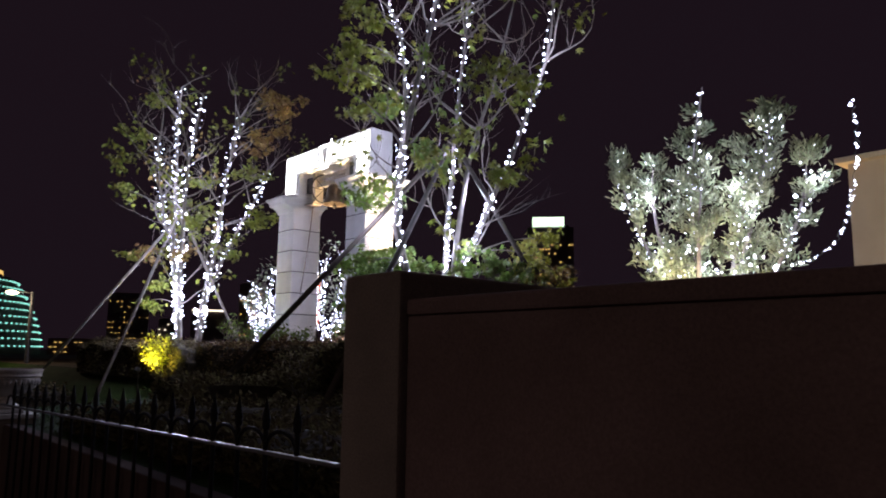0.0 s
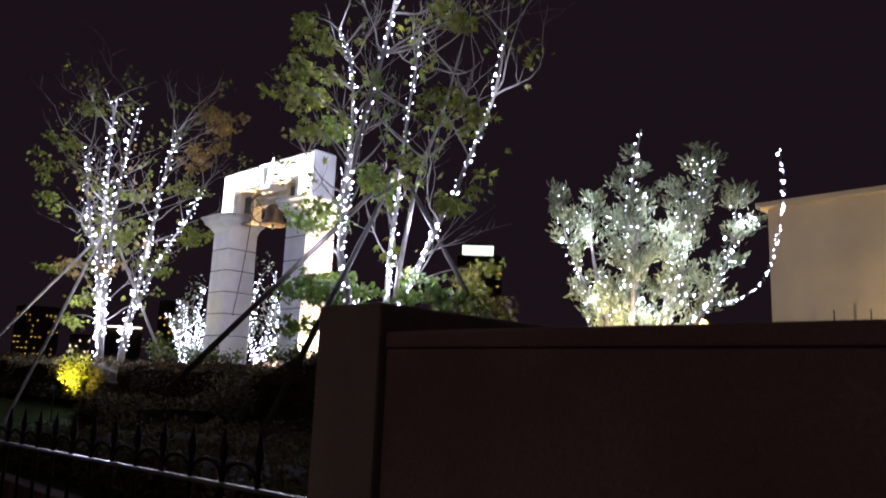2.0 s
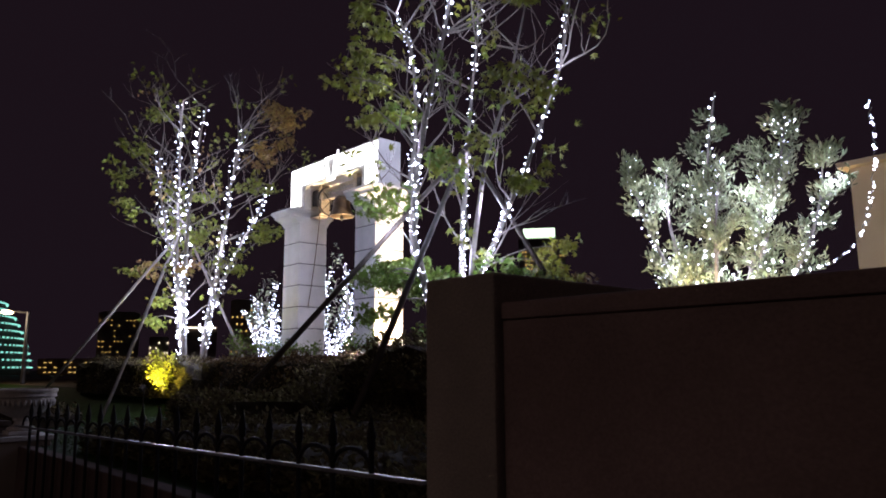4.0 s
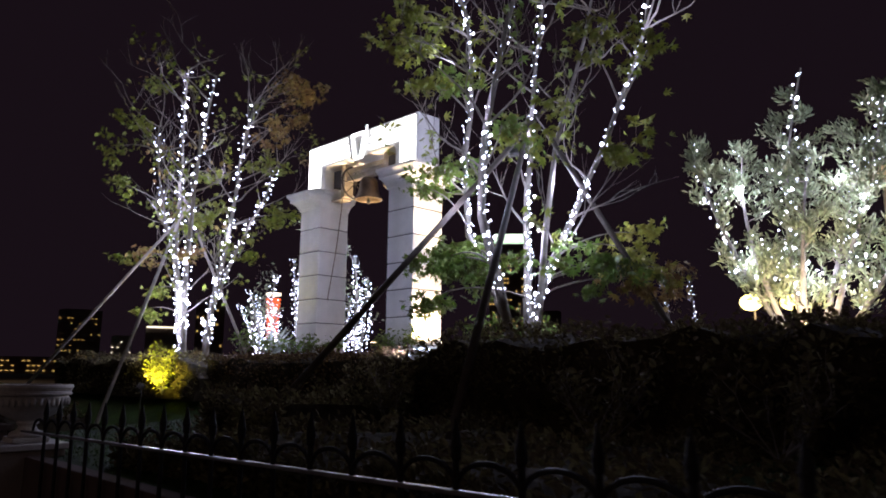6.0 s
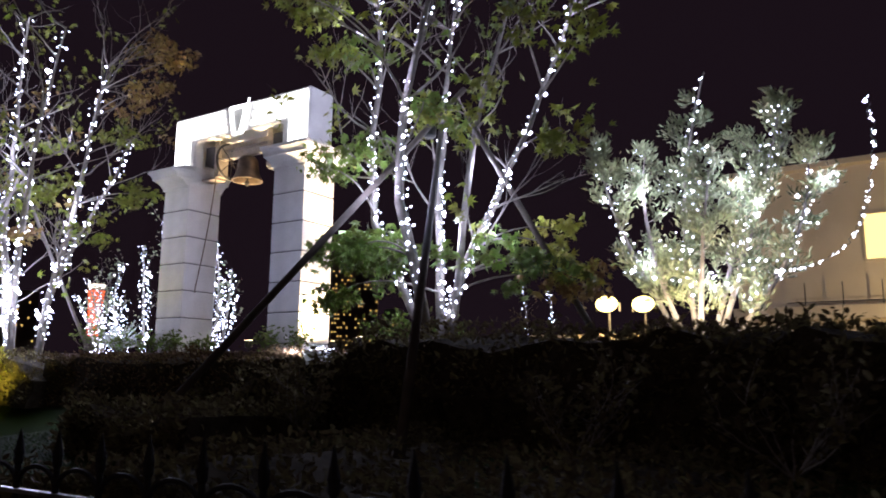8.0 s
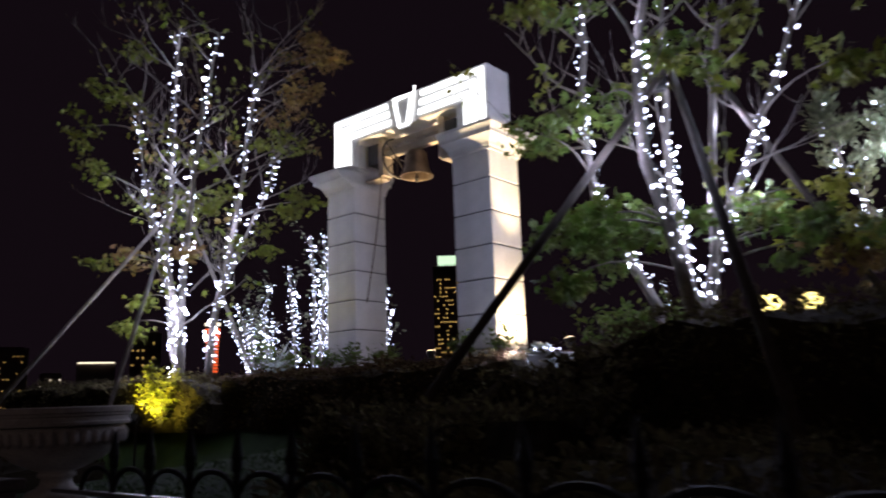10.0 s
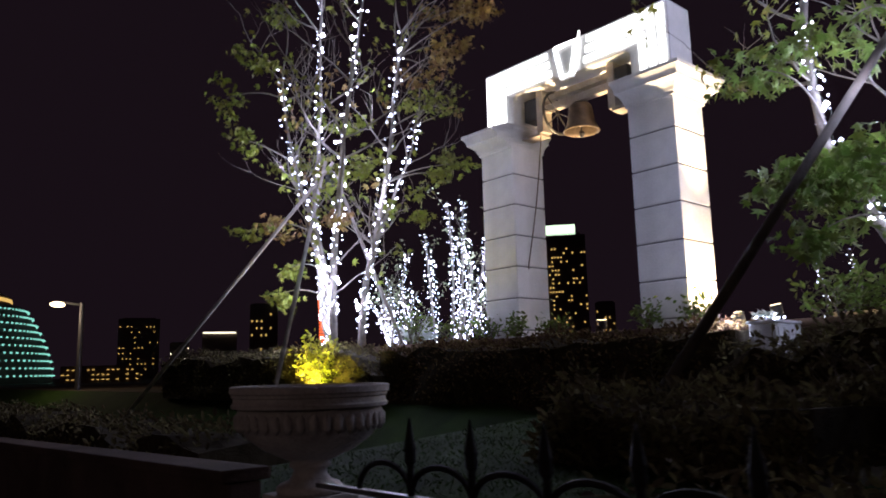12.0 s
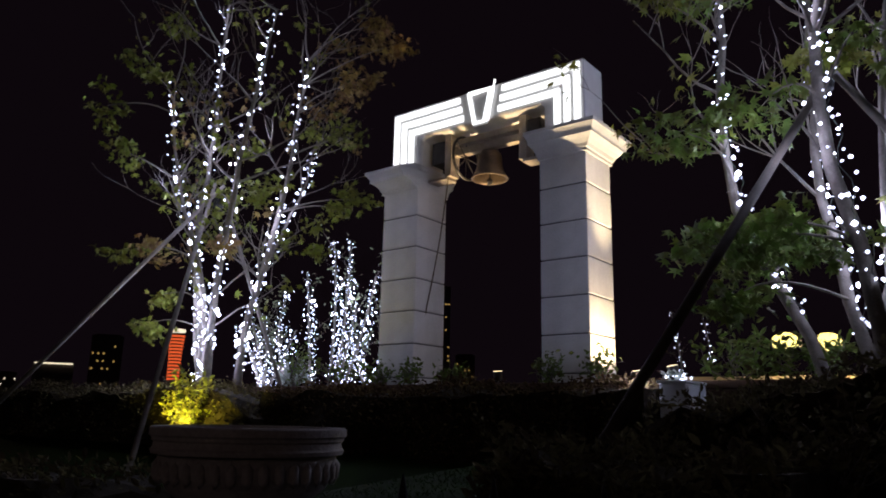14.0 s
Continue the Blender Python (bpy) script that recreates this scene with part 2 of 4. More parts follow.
def bulbs(name, strands, seed, parent, gap=0.045, spread=0.05, size=0.013, label=""):
    """Small glowing bulbs wound round the given strands."""
    rng, v, f = random.Random(seed), [], []
    octa = [(1, 0, 0), (-1, 0, 0), (0, 1, 0), (0, -1, 0), (0, 0, 1), (0, 0, -1)]
    tri = [(0, 2, 4), (2, 1, 4), (1, 3, 4), (3, 0, 4), (2, 0, 5), (1, 2, 5), (3, 1, 5), (0, 3, 5)]
    for pts in strands:
        turn = rng.uniform(0, 6)
        for a, b in zip(pts, pts[1:]):
            a, b = Vector(a), Vector(b)
            n = max(1, int((b - a).length / gap + rng.random()))
            for i in range(n):
                turn += rng.uniform(0.6, 3.6)
                p = a.lerp(b, (i + rng.uniform(-0.7, 1.4)) / n) + Vector((math.cos(turn), math.sin(turn), 0)) * spread * rng.uniform(0.25, 1.35)
                r = size * (rng.uniform(0.5, 1.15) if rng.random() < 0.88 else rng.uniform(1.4, 2.1))
                base = len(v)
                v += [tuple(p + Vector(o) * r) for o in octa]
                f += [tuple(base + k for k in t) for t in tri]
    me = bpy.data.meshes.new(name)
    me.from_pydata(v, [], f)
    me.materials.append(LED)
    ob = new(name, me)
    ob.parent = parent
    return tagged(ob, label, kind="stuff")


def cable(strands, parent):
    bm = bmesh.new()
    for pts in strands:
        turn, line = 0.0, []
        for a, b in zip(pts, pts[1:]):
            for k in range(3):
                turn += 1.7
                line.append(Vector(a).lerp(Vector(b), k / 3) + Vector((math.cos(turn), math.sin(turn), 0)) * 0.035)
        tube(bm, line, 0.004, 3)
    return part("cable", bm, CABLE, parent, "thin dark light cable")


def light_string(label, strands, seed, gap, spread, lamps, power, size=0.0145):
    """A string of bulbs, with a few of its bulbs as lamps that light what is round them."""
    ob = thing("string_lights", label, "string lights", strands[0][0], "cool white string lights")
    moved = [[Vector(p) - Vector(strands[0][0]) for p in s] for s in strands]
    bulbs("bulb", moved, seed, ob, gap, spread, size, "tiny cool white bulbs")
    cable(moved, ob)
    flat = [p for s in strands for p in s[1:]]
    for k in range(lamps):
        p = flat[int((k + 0.5) * len(flat) / lamps)]
        rng = random.Random(seed + k)
        lamp("bulb_lamp", Vector(p) + Vector((rng.choice((-0.22, 0.22)), -0.2, rng.uniform(-0.1, 0.1))), power * 1.2, COOL, 0.035)
    return ob


# ---------------------------------------------------------------- ground, street and terrace
bm = bmesh.new()
bmesh.ops.create_grid(bm, x_segments=8, y_segments=8, size=2500)
g = part("ground", bm, ASPHALT)
tagged(g, "dark asphalt ground reaching to the horizon", "ground", kind="structure")
bm = box(bmesh.new(), (-40, -9.5, 0.004), (30, -5.5, 0.12), 0.01)
tagged(part("pavement", bm, PAVING), "grey concrete pavement beside the garden wall", "pavement", kind="structure")
def lawn_z(y):
    return 0.97 + 0.24 * min(1, max(0, (y + 5.2) / 4.0))


bm = box(bmesh.new(), (1.2, -5.22, 0.004), (8.66, -1.2, 0.97), 0)
for v in bm.verts:
    if v.co.z > 0.5:
        v.co.z = lawn_z(v.co.y)
tagged(part("lawn_terrace", bm, GRASS_BED), "dark raised lawn behind the railing", "lawn", kind="structure")
bm = box(bmesh.new(), (-30, -5.22, 0.004), (1.196, -2.3, 0.55), 0)
tagged(part("lawn_lower", bm, GRASS_BED), "dark lower lawn beyond the urn", "lawn", kind="structure")
bm = box(bmesh.new(), (-30, -2.296, 0.004), (1.196, -1.2, 1.2), 0)
for v in bm.verts:
    if v.co.z > 0.5 and v.co.y < -2:
        v.co.z = 0.56
tagged(part("bank", bm, GRASS_BED), "grassy bank rising to the hedge", "lawn", kind="structure")
bm = box(bmesh.new(), (-30, -1.196, 0.004), (8.66, 40, 1.205), 0)
tagged(part("bed_terrace", bm, SOIL), "dark soil bed under the hedge and trees", "planting bed", kind="structure")
bm = box(bmesh.new(), (-9, -0.55, 1.2), (8.6, 30, 1.86), 0.02)
tagged(part("upper_terrace", bm, PAVING), "raised stone terrace that carries the arch", "terrace", kind="structure")
bm = box(bmesh.new(), (8.97, -5.0, 0.004), (30, 40, 1.5), 0.02)
tagged(part("planting_bed", bm, SOIL), "raised planting bed behind the street wall", "planting bed", kind="structure")

# retaining wall below the railing
bm = box(bmesh.new(), (-30, -5.34, 0.12), (8.655, -5.224, 0.99), 0.012)
w = part("wall_railing", bm, DARKWALL)
tagged(w, "low dark rendered retaining wall under the railing", "wall", kind="structure")
bm = box(bmesh.new(), (9.0, -5.36, 0.12), (30, -5.004, 1.815), 0.01)
w = part("wall_street", bm, BROWNWALL)
tagged(w, "dark rendered garden wall along the pavement", "wall", kind="structure")
bm = box(bmesh.new(), (8.998, -5.366, 1.817), (30, -4.98, 1.872), 0.012)
part("coping", bm, BROWNWALL, w, "flat wall coping")
bm = box(bmesh.new(), (8.665, -5.39, 0.12), (8.994, -2.0, 1.97), 0.012)
w = part("wall_return", bm, PLASTER)
tagged(w, "tall rendered return wall running into the garden", "wall", kind="structure")

bm = box(bmesh.new(), (-9, -0.68, 1.15), (8.6, -0.556, 1.80), 0.008)
w = part("wall_terrace", bm, TERRACEWALL)
tagged(w, "brown rendered retaining wall below the arch", "wall", kind="structure")
bm = box(bmesh.new(), (-9, -0.71, 1.802), (8.6, -0.5, 1.868), 0.01)
part("coping", bm, TERRACEWALL, w, "flat wall coping")

# grass
grass = Leaves(5)
for k in range(14000):
    x, y = grass.rng.uniform(1.25, 5.4), grass.rng.uniform(-5.15, -1.2)
    grass.blade((x, y, lawn_z(y) - 0.005), (x + grass.rng.uniform(-0.03, 0.03), y + grass.rng.uniform(-0.03, 0.03), lawn_z(y) + grass.rng.uniform(0.008, 0.028)), 0.0025)
tagged(grass.part("grass", GRASS, None, "short dark green lawn grass", "stuff"), category="grass")


# ---------------------------------------------------------------- railing with spikes and hoops
def railing(x0, x1):
    ob = thing("railing", "low black iron railing with spear tips and hoops", "railing", (x0, -5.37, 0.14))
    ob.rotation_euler[1] = -0.0195
    n = int(round((x1 - x0) / 0.255))
    step = (x1 - x0) / n
    bm = tube(bmesh.new(), [(0, 0, 0), (0, 0, 1.13)], 0.011, 8)
    tube(bm, [(0, 0, 1.13), (0, 0, 1.14), (0, 0, 1.165), (0, 0, 1.175), (0, 0, 1.26)], [0.011, 0.017, 0.017, 0.019, 0.002], 8)
    spear = part("spear", bm, IRON, ob)
    spear.location = (step / 2, 0, 0)
    arc = [(-step / 2 * math.cos(a), 0, 1.045 + 0.085 * math.sin(a)) for a in [k * math.pi / 12 for k in range(13)]]
    hoop = part("hoop", tube(bmesh.new(), arc, 0.009, 6), IRON, ob)
    hoop.location = (step, 0, 0)
    piece("hoop", hoop.data, ob, (0, 0, 0))
    for k in range(1, n):
        piece("spear", spear.data, ob, (step * (k + 0.5), 0, 0))
        if k < n - 1:
            piece("hoop", hoop.data, ob, (step * (k + 1), 0, 0))
    part("top_rail", box(bmesh.new(), (-0.36, -0.016, 1.03), (x1 - x0 + 0.17, 0.016, 1.045), 0.003), RAILTOP, ob, "metal top rail, coloured pale as lit from above")
    part("bottom_rail", box(bmesh.new(), (-0.36, -0.014, 0.1), (x1 - x0 + 0.17, 0.014, 0.12), 0.003), IRON, ob)
    return ob


railing(3.3825, 8.4825)
def fall(bm, top, z):
    """Lowers the upper edge of a wall along the falling street."""
    for v in bm.verts:
        if v.co.z > z:
            v.co.z -= (top - v.co.x) * 0.03
    return bm


bm = fall(box(bmesh.new(), (-9, -5.48, 0.12), (2.55, -5.345, 1.14), 0.012), 2.55, 0.5)
w = part("wall_side", bm, DARKWALL)
tagged(w, "low dark stone wall beyond the planter urn", "wall", kind="structure")
bm = fall(box(bmesh.new(), (-9, -5.51, 1.143), (2.56, -5.31, 1.19), 0.01), 2.55, 0.5)
part("coping", bm, DARKWALL, w, "flat wall coping")


# ---------------------------------------------------------------- planter urn on its pier
def urn(place):
    ob = thing("planter_urn", "large grey cast stone planter urn with fluted bowl", "planter", place)
    part("foot_slab", box(bmesh.new(), (-0.125, -0.125, 0.002), (0.125, 0.125, 0.04), 0.008), URN, ob, "square foot slab")
    prof = [(0.118, 0.042), (0.12, 0.062), (0.108, 0.075), (0.078, 0.085), (0.062, 0.105), (0.058, 0.125), (0.074, 0.133), (0.074, 0.145), (0.066, 0.152), (0.105, 0.168), (0.17, 0.198), (0.226, 0.24), (0.256, 0.285), (0.262, 0.325), (0.258, 0.338)]
    part("bowl", lathe(bmesh.new(), prof, 44), URN, ob, smooth=True)
    rim = [(0.255, 0.340), (0.279, 0.345), (0.282, 0.356), (0.276, 0.362), (0.274, 0.378), (0.280, 0.383), (0.281, 0.391), (0.288, 0.397), (0.288, 0.416), (0.282, 0.421), (0.250, 0.421), (0.246, 0.38), (0.04, 0.37)]
    part("rim", lathe(bmesh.new(), rim, 52), URN, ob, "banded rim")
    bm = bmesh.new()
    bmesh.ops.create_icosphere(bm, subdivisions=1, radius=1)
    for v in bm.verts:
        v.co = Vector((v.co.x * 0.017, v.co.y * 0.017, v.co.z * 0.038))
    first = part("flute", bm, URN, ob, smooth=True)
    first.location = (0.257, 0, 0.297)
    for k in range(1, 38):
        a = k * math.tau / 38
        piece("flute", first.data, ob, (0.257 * math.cos(a), 0.257 * math.sin(a), 0.297), a)
    return ob


pier = part("pier", box(bmesh.new(), (2.59, -5.50, 0.122), (3.01, -5.07, 1.028), 0.01), PLASTER)
tagged(pier, "square rendered pier between wall and railing", "pier", kind="structure")
part("cap_slab", box(bmesh.new(), (2.565, -5.525, 1.03), (3.035, -5.045, 1.073), 0.008), URN, pier, "pale stone cap slab")
urn((2.80, -5.285, 1.073))


# ---------------------------------------------------------------- bell arch
def arch():
    ob = thing("bell_arch", "white stone arch with outlined neon lintel", "arch", (-0.075, 0.18, 1.864))
    W, D, C = 0.56, 0.58, 0.396
    bm = box(bmesh.new(), (-W / 2, -D / 2, 0.008), (W / 2, D / 2, C - 0.008), 0.012)
    block = bpy.data.meshes.new("stone_block")
    bm.to_mesh(block)
    bm.free()
    block.materials.append(STONE)
    for side in (-1, 1):
        cx = side * 1.15
        core = part("pillar", box(bmesh.new(), (cx - W / 2 + 0.014, -D / 2 + 0.014, 0), (cx + W / 2 - 0.014, D / 2 - 0.014, 2.44), 0), JOINT, ob, "square stone pillar with dark joints")
        for k in range(6):
            piece("stone_block", block, core, (cx, 0, 0.125 + k * C))
        piece("stone_block", block, core, (cx, 0, 0.125 - C))
        inner = 0.0 if side < 0 else 0.5
        bm = bmesh.new()
        rings = []
        for z, g in ((2.44, 0.0), (2.44, 0.022), (2.475, 0.022), (2.48, 0.035), (2.52, 0.05), (2.56, 0.085), (2.59, 0.125), (2.595, 0.14), (2.63, 0.14), (2.65, 0.15), (2.69, 0.178), (2.692, 0.188), (2.732, 0.188), (2.775, 0.04)):
            gl, gr = (g, g * inner + 0.002) if side < 0 else (g * inner, g)
            rings.append([bm.verts.new(p) for p in ((cx - W / 2 - gl, -D / 2 - g, z), (cx + W / 2 + gr - (g * 0.85 if side < 0 else 0), -D / 2 - g, z), (cx + W / 2 + gr, D / 2 + g, z), (cx - W / 2 - gl, D / 2 + g, z))])
        bm.faces.new(rings[0][::-1]), bm.faces.new(rings[-1])
        for lo, hi in zip(rings, rings[1:]):
            for q in range(4):
                bm.faces.new((lo[q], lo[(q + 1) % 4], hi[(q + 1) % 4], hi[q]))
        part("capital", bm, STONE, ob, "moulded stone capital")
    # lintel: two short legs and a cross piece with a rounded inner corner
    x0, x1, y0, y1, z0, z1, leg, under = -1.415, 1.375, -0.18, 0.275, 2.735, 3.585, 0.50, 3.17
    ring = [(x0, z0), (x0 + leg, z0), (x0 + leg, under - 0.05), (x0 + leg + 0.05, under), (x1 - leg - 0.05, under), (x1 - leg, under - 0.05), (x1 - leg, z0), (x1, z0), (x1, z1), (x0, z1)]
    bm = bmesh.new()
    f = bm.faces.new([bm.verts.new((x, y0, z)) for x, z in ring])
    for v in [e for e in bmesh.ops.extrude_face_region(bm, geom=[f])["geom"] if isinstance(e, bmesh.types.BMVert)]:
        v.co.y = y1
    bmesh.ops.recalc_face_normals(bm, faces=bm.faces)
    bmesh.ops.bevel(bm, geom=[e for e in bm.edges if e.calc_face_angle(0) > 1.0], offset=0.012, segments=2, affect="EDGES")
    part("lintel", bm, STONE, ob, "white lintel on short legs")
    # light tubes
    for k, d in enumerate((0.08, 0.205, 0.33, 0.4)):
        for s in (-1, 1):
            inner = 0.31 - 0.028 * k
            pts = [(s * (1.395 - d) - 0.02, y0 - 0.012, z0 + 0.02), (s * (1.395 - d) - 0.02, y0 - 0.012, z1 - d), (s * inner, y0 - 0.012, z1 - d)]
            if k == 3:
                continue
            bm = bmesh.new()
            a, b = pts[0], pts[1]
            wd = 0.038
            box(bm, (min(a[0], b[0]) - wd, y0 - 0.026, a[2]), (max(a[0], b[0]) + wd, y0 - 0.003, b[2] + wd), 0.006)
            a, b = pts[1], pts[2]
            lo, hi = min(a[0], b[0]), max(a[0], b[0])
            box(bm, (lo if s < 0 else lo, y0 - 0.0255, a[2] - wd), (hi, y0 - 0.0035, a[2] + wd - 0.0005), 0.006)
            part("light_tube", bm, NEON, ob, "glowing cool white light tube")
    key = [(-0.16, 3.54), (0.16, 3.54), (0.075, 3.14), (-0.075, 3.14), (-0.16, 3.54)]
    bm = bmesh.new()
    tube(bm, [(x, y0 - 0.03, z) for x, z in key], 0.03, 6)
    part("keystone_tube", bm, NEON, ob, "glowing trapezoid keystone outline")
    bm = bmesh.new()
    frustum(bm, -0.1, 0.1, y0 - 0.02, y0 - 0.002, 3.10, 3.56, 0.0)
    for v in bm.verts:
        v.co.x *= 1.0 if v.co.z < 3.2 else 1.75
    part("keystone", bm, STONE, ob, "white keystone panel")
    bm = tube(bmesh.new(), [(0.125, y0 - 0.04, 3.13), (0.228, y0 - 0.04, 3.63)], [0.016, 0.012], 6)
    part("keystone_spire", bm, NEON, ob, "thin glowing slanted tube")
    return ob


arch()


def bell():
    ob = thing("bell", "aged bronze bell with a wheel under the lintel", "bell", (-0.09, 0.22, 4.35))
    S = 0.86
    prof = [(0.255, 0), (0.262, 0.012), (0.235, 0.05), (0.205, 0.11), (0.182, 0.2), (0.172, 0.30), (0.16, 0.37), (0.12, 0.42), (0.05, 0.445), (0.03, 0.45), (0.028, 0.44), (0.1, 0.40), (0.14, 0.36), (0.155, 0.29), (0.165, 0.2), (0.19, 0.1), (0.225, 0.03), (0.24, 0.002)]
    bm = bmesh.new()
    rings = [[bm.verts.new((S * r * math.cos(k * math.tau / 40), S * r * math.sin(k * math.tau / 40), S * z)) for k in range(40)] for r, z in prof]
    for a, b in zip(rings, rings[1:] + rings[:1]):
        for k in range(40):
            bm.faces.new((a[k], a[(k + 1) % 40], b[(k + 1) % 40], b[k]))
    part("bell_body", bm, BRONZE, ob, smooth=True)
    part("clapper", lathe(bmesh.new(), [(0.008, 0.4), (0.008, 0.02), (0.03, 0.0), (0.036, -0.03), (0.02, -0.06), (0.008, -0.075)][::-1], 12), DARKSTEEL, ob)
    part("headstock", box(bmesh.new(), (-0.56, -0.05, 0.385), (0.5, 0.05, 0.48), 0.012), STEEL, ob, "brown timber headstock")
    ringpts = [(-0.36, 0.27 * math.cos(a), 0.34 + 0.27 * math.sin(a)) for a in [k * math.tau / 32 for k in range(33)]]
    wheel = part("bell_wheel", tube(bmesh.new(), ringpts, 0.018, 6), DARKSTEEL, ob, "dark iron bell wheel")
    for k in range(4):
        a = k * math.pi / 4
        part("spoke", tube(bmesh.new(), [(-0.36, -0.26 * math.cos(a), 0.34 - 0.26 * math.sin(a)), (-0.36, 0.26 * math.cos(a), 0.34 + 0.26 * math.sin(a))], 0.008, 5), DARKSTEEL, wheel)
    for s, x in ((-1, -0.58), (1, 0.52)):
        bm = box(bmesh.new(), (x - 0.05, -0.09, 0.13), (x + 0.05, 0.09, 0.70), 0.006)
        br = part("hanger", bm, STEEL, ob, "painted steel hanger channel")
        part("shelf_bracket", box(bmesh.new(), (min(x, x + s * 0.3), -0.1, 0.09), (max(x, x + s * 0.3), 0.1, 0.127), 0.005), STEEL, ob)
        part("bearing_box", box(bmesh.new(), (x + s * 0.06, -0.09, 0.32), (x + s * 0.24, 0.09, 0.6), 0.01), DARKSTEEL, ob, "dark bearing box")
    part("cross_beam", box(bmesh.new(), (-0.5, -0.06, 0.52), (0.46, 0.06, 0.6), 0.008), STEEL, ob, "pale steel cross beam")
    rope = [Vector((-0.56, -0.1, 0.1)).lerp(Vector((-0.83, -0.13, -1.52)), k / 8) + Vector((0.03 * math.sin(k * 0.4), 0, 0)) for k in range(9)]
    part("bell_rope", tube(bmesh.new(), rope + [Vector((-0.835, -0.13, -1.25)), Vector((-0.84, -0.13, -1.6))][1:], 0.008, 5), ROPE, ob, "thin hanging bell rope")
    return ob


bell()
# small warm lamps on the bracket shelves, and the ground spot beside the pillar
def spot_fixture(place, target, power, angle, colour, label, glass):
    ob = thing("ground_spotlight", label, "spotlight", place, "garden spotlights")
    way = (Vector(target) - Vector(place)).normalized()
    q = Vector((0, 0, 1)).rotation_difference(way).to_matrix().to_4x4()
    bm = lathe(bmesh.new(), [(0.03, -0.1), (0.05, -0.09), (0.055, 0.0), (0.06, 0.005)], 16)
    bmesh.ops.transform(bm, matrix=q, verts=bm.verts)
    part("housing", bm, DARKSTEEL, ob)
    bm = lathe(bmesh.new(), [(0.05, 0.006), (0.05, 0.01)], 16)
    bmesh.ops.transform(bm, matrix=q, verts=bm.verts)
    part("lens", bm, glass, ob, "glowing lens")
    part("stake", tube(bmesh.new(), [(0, 0, -0.6), (0, 0, -0.04)], 0.012, 6), DARKSTEEL, ob)
    lamp("spot_lamp", Vector(place) + way * 0.03, power, colour, 0.04, target, angle)
    return ob


spot_fixture((1.72, 0.14, 2.0), (1.40, 0.18, 3.2), 75, 160, (1.0, 0.74, 0.42), "small warm spotlight at the foot of the pillar", glow("warm_spot_glass", (1, 0.78, 0.45), 6))
spot_fixture((2.02, 0.3, 2.06), (1.5, 0.2, 4.6), 420, 36, (1.0, 0.76, 0.45), "warm spotlight aimed at the capital", glow("cap_spot_glass", (1, 0.78, 0.45), 5))
spot_fixture((-2.8, -2.1, 1.36), (-3.0, -1.46, 1.95), 50, 130, (1.0, 0.86, 0.10), "yellow spotlight under the shrub", YELLOWGLASS)
spot_fixture((-0.1, 0.42, 2.06), (-0.12, 0.2, 5.0), 680, 36, (1.0, 0.72, 0.40), "warm spotlight under the bell", glow("amber_spot_glass", (1, 0.72, 0.4), 5))


# ---------------------------------------------------------------- trees
def grow(bm, tips, rng, start, way, length, radius, depth, lift=0.25):
    """A thin forking branch; its ends are gathered in tips."""
    pts, p, d = [Vector(start)], Vector(start), Vector(way).normalized()
    n = 5
    for k in range(n):
        d = (d + Vector((rng.uniform(-0.3, 0.3), rng.uniform(-0.3, 0.3), rng.uniform(-0.12, 0.3) * lift * 3))).normalized()
        p = p + d * length / n
        pts.append(p.copy())
    tube(bm, pts, [radius * (1 - 0.75 * k / n) for k in range(n + 1)], 4 if radius < 0.012 else 5, False)
    if depth > 0:
        for k in range(rng.randint(2, 3)):
            i = rng.randint(2, n)
            side = Vector((rng.uniform(-1, 1), rng.uniform(-1, 1), rng.uniform(-0.2, 0.8))).normalized()
            grow(bm, tips, rng, pts[i], d * 0.7 + side * 0.75, length * rng.uniform(0.5, 0.75), radius * 0.5, depth - 1, lift)
    tips.append((p.copy(), d.copy(), pts))


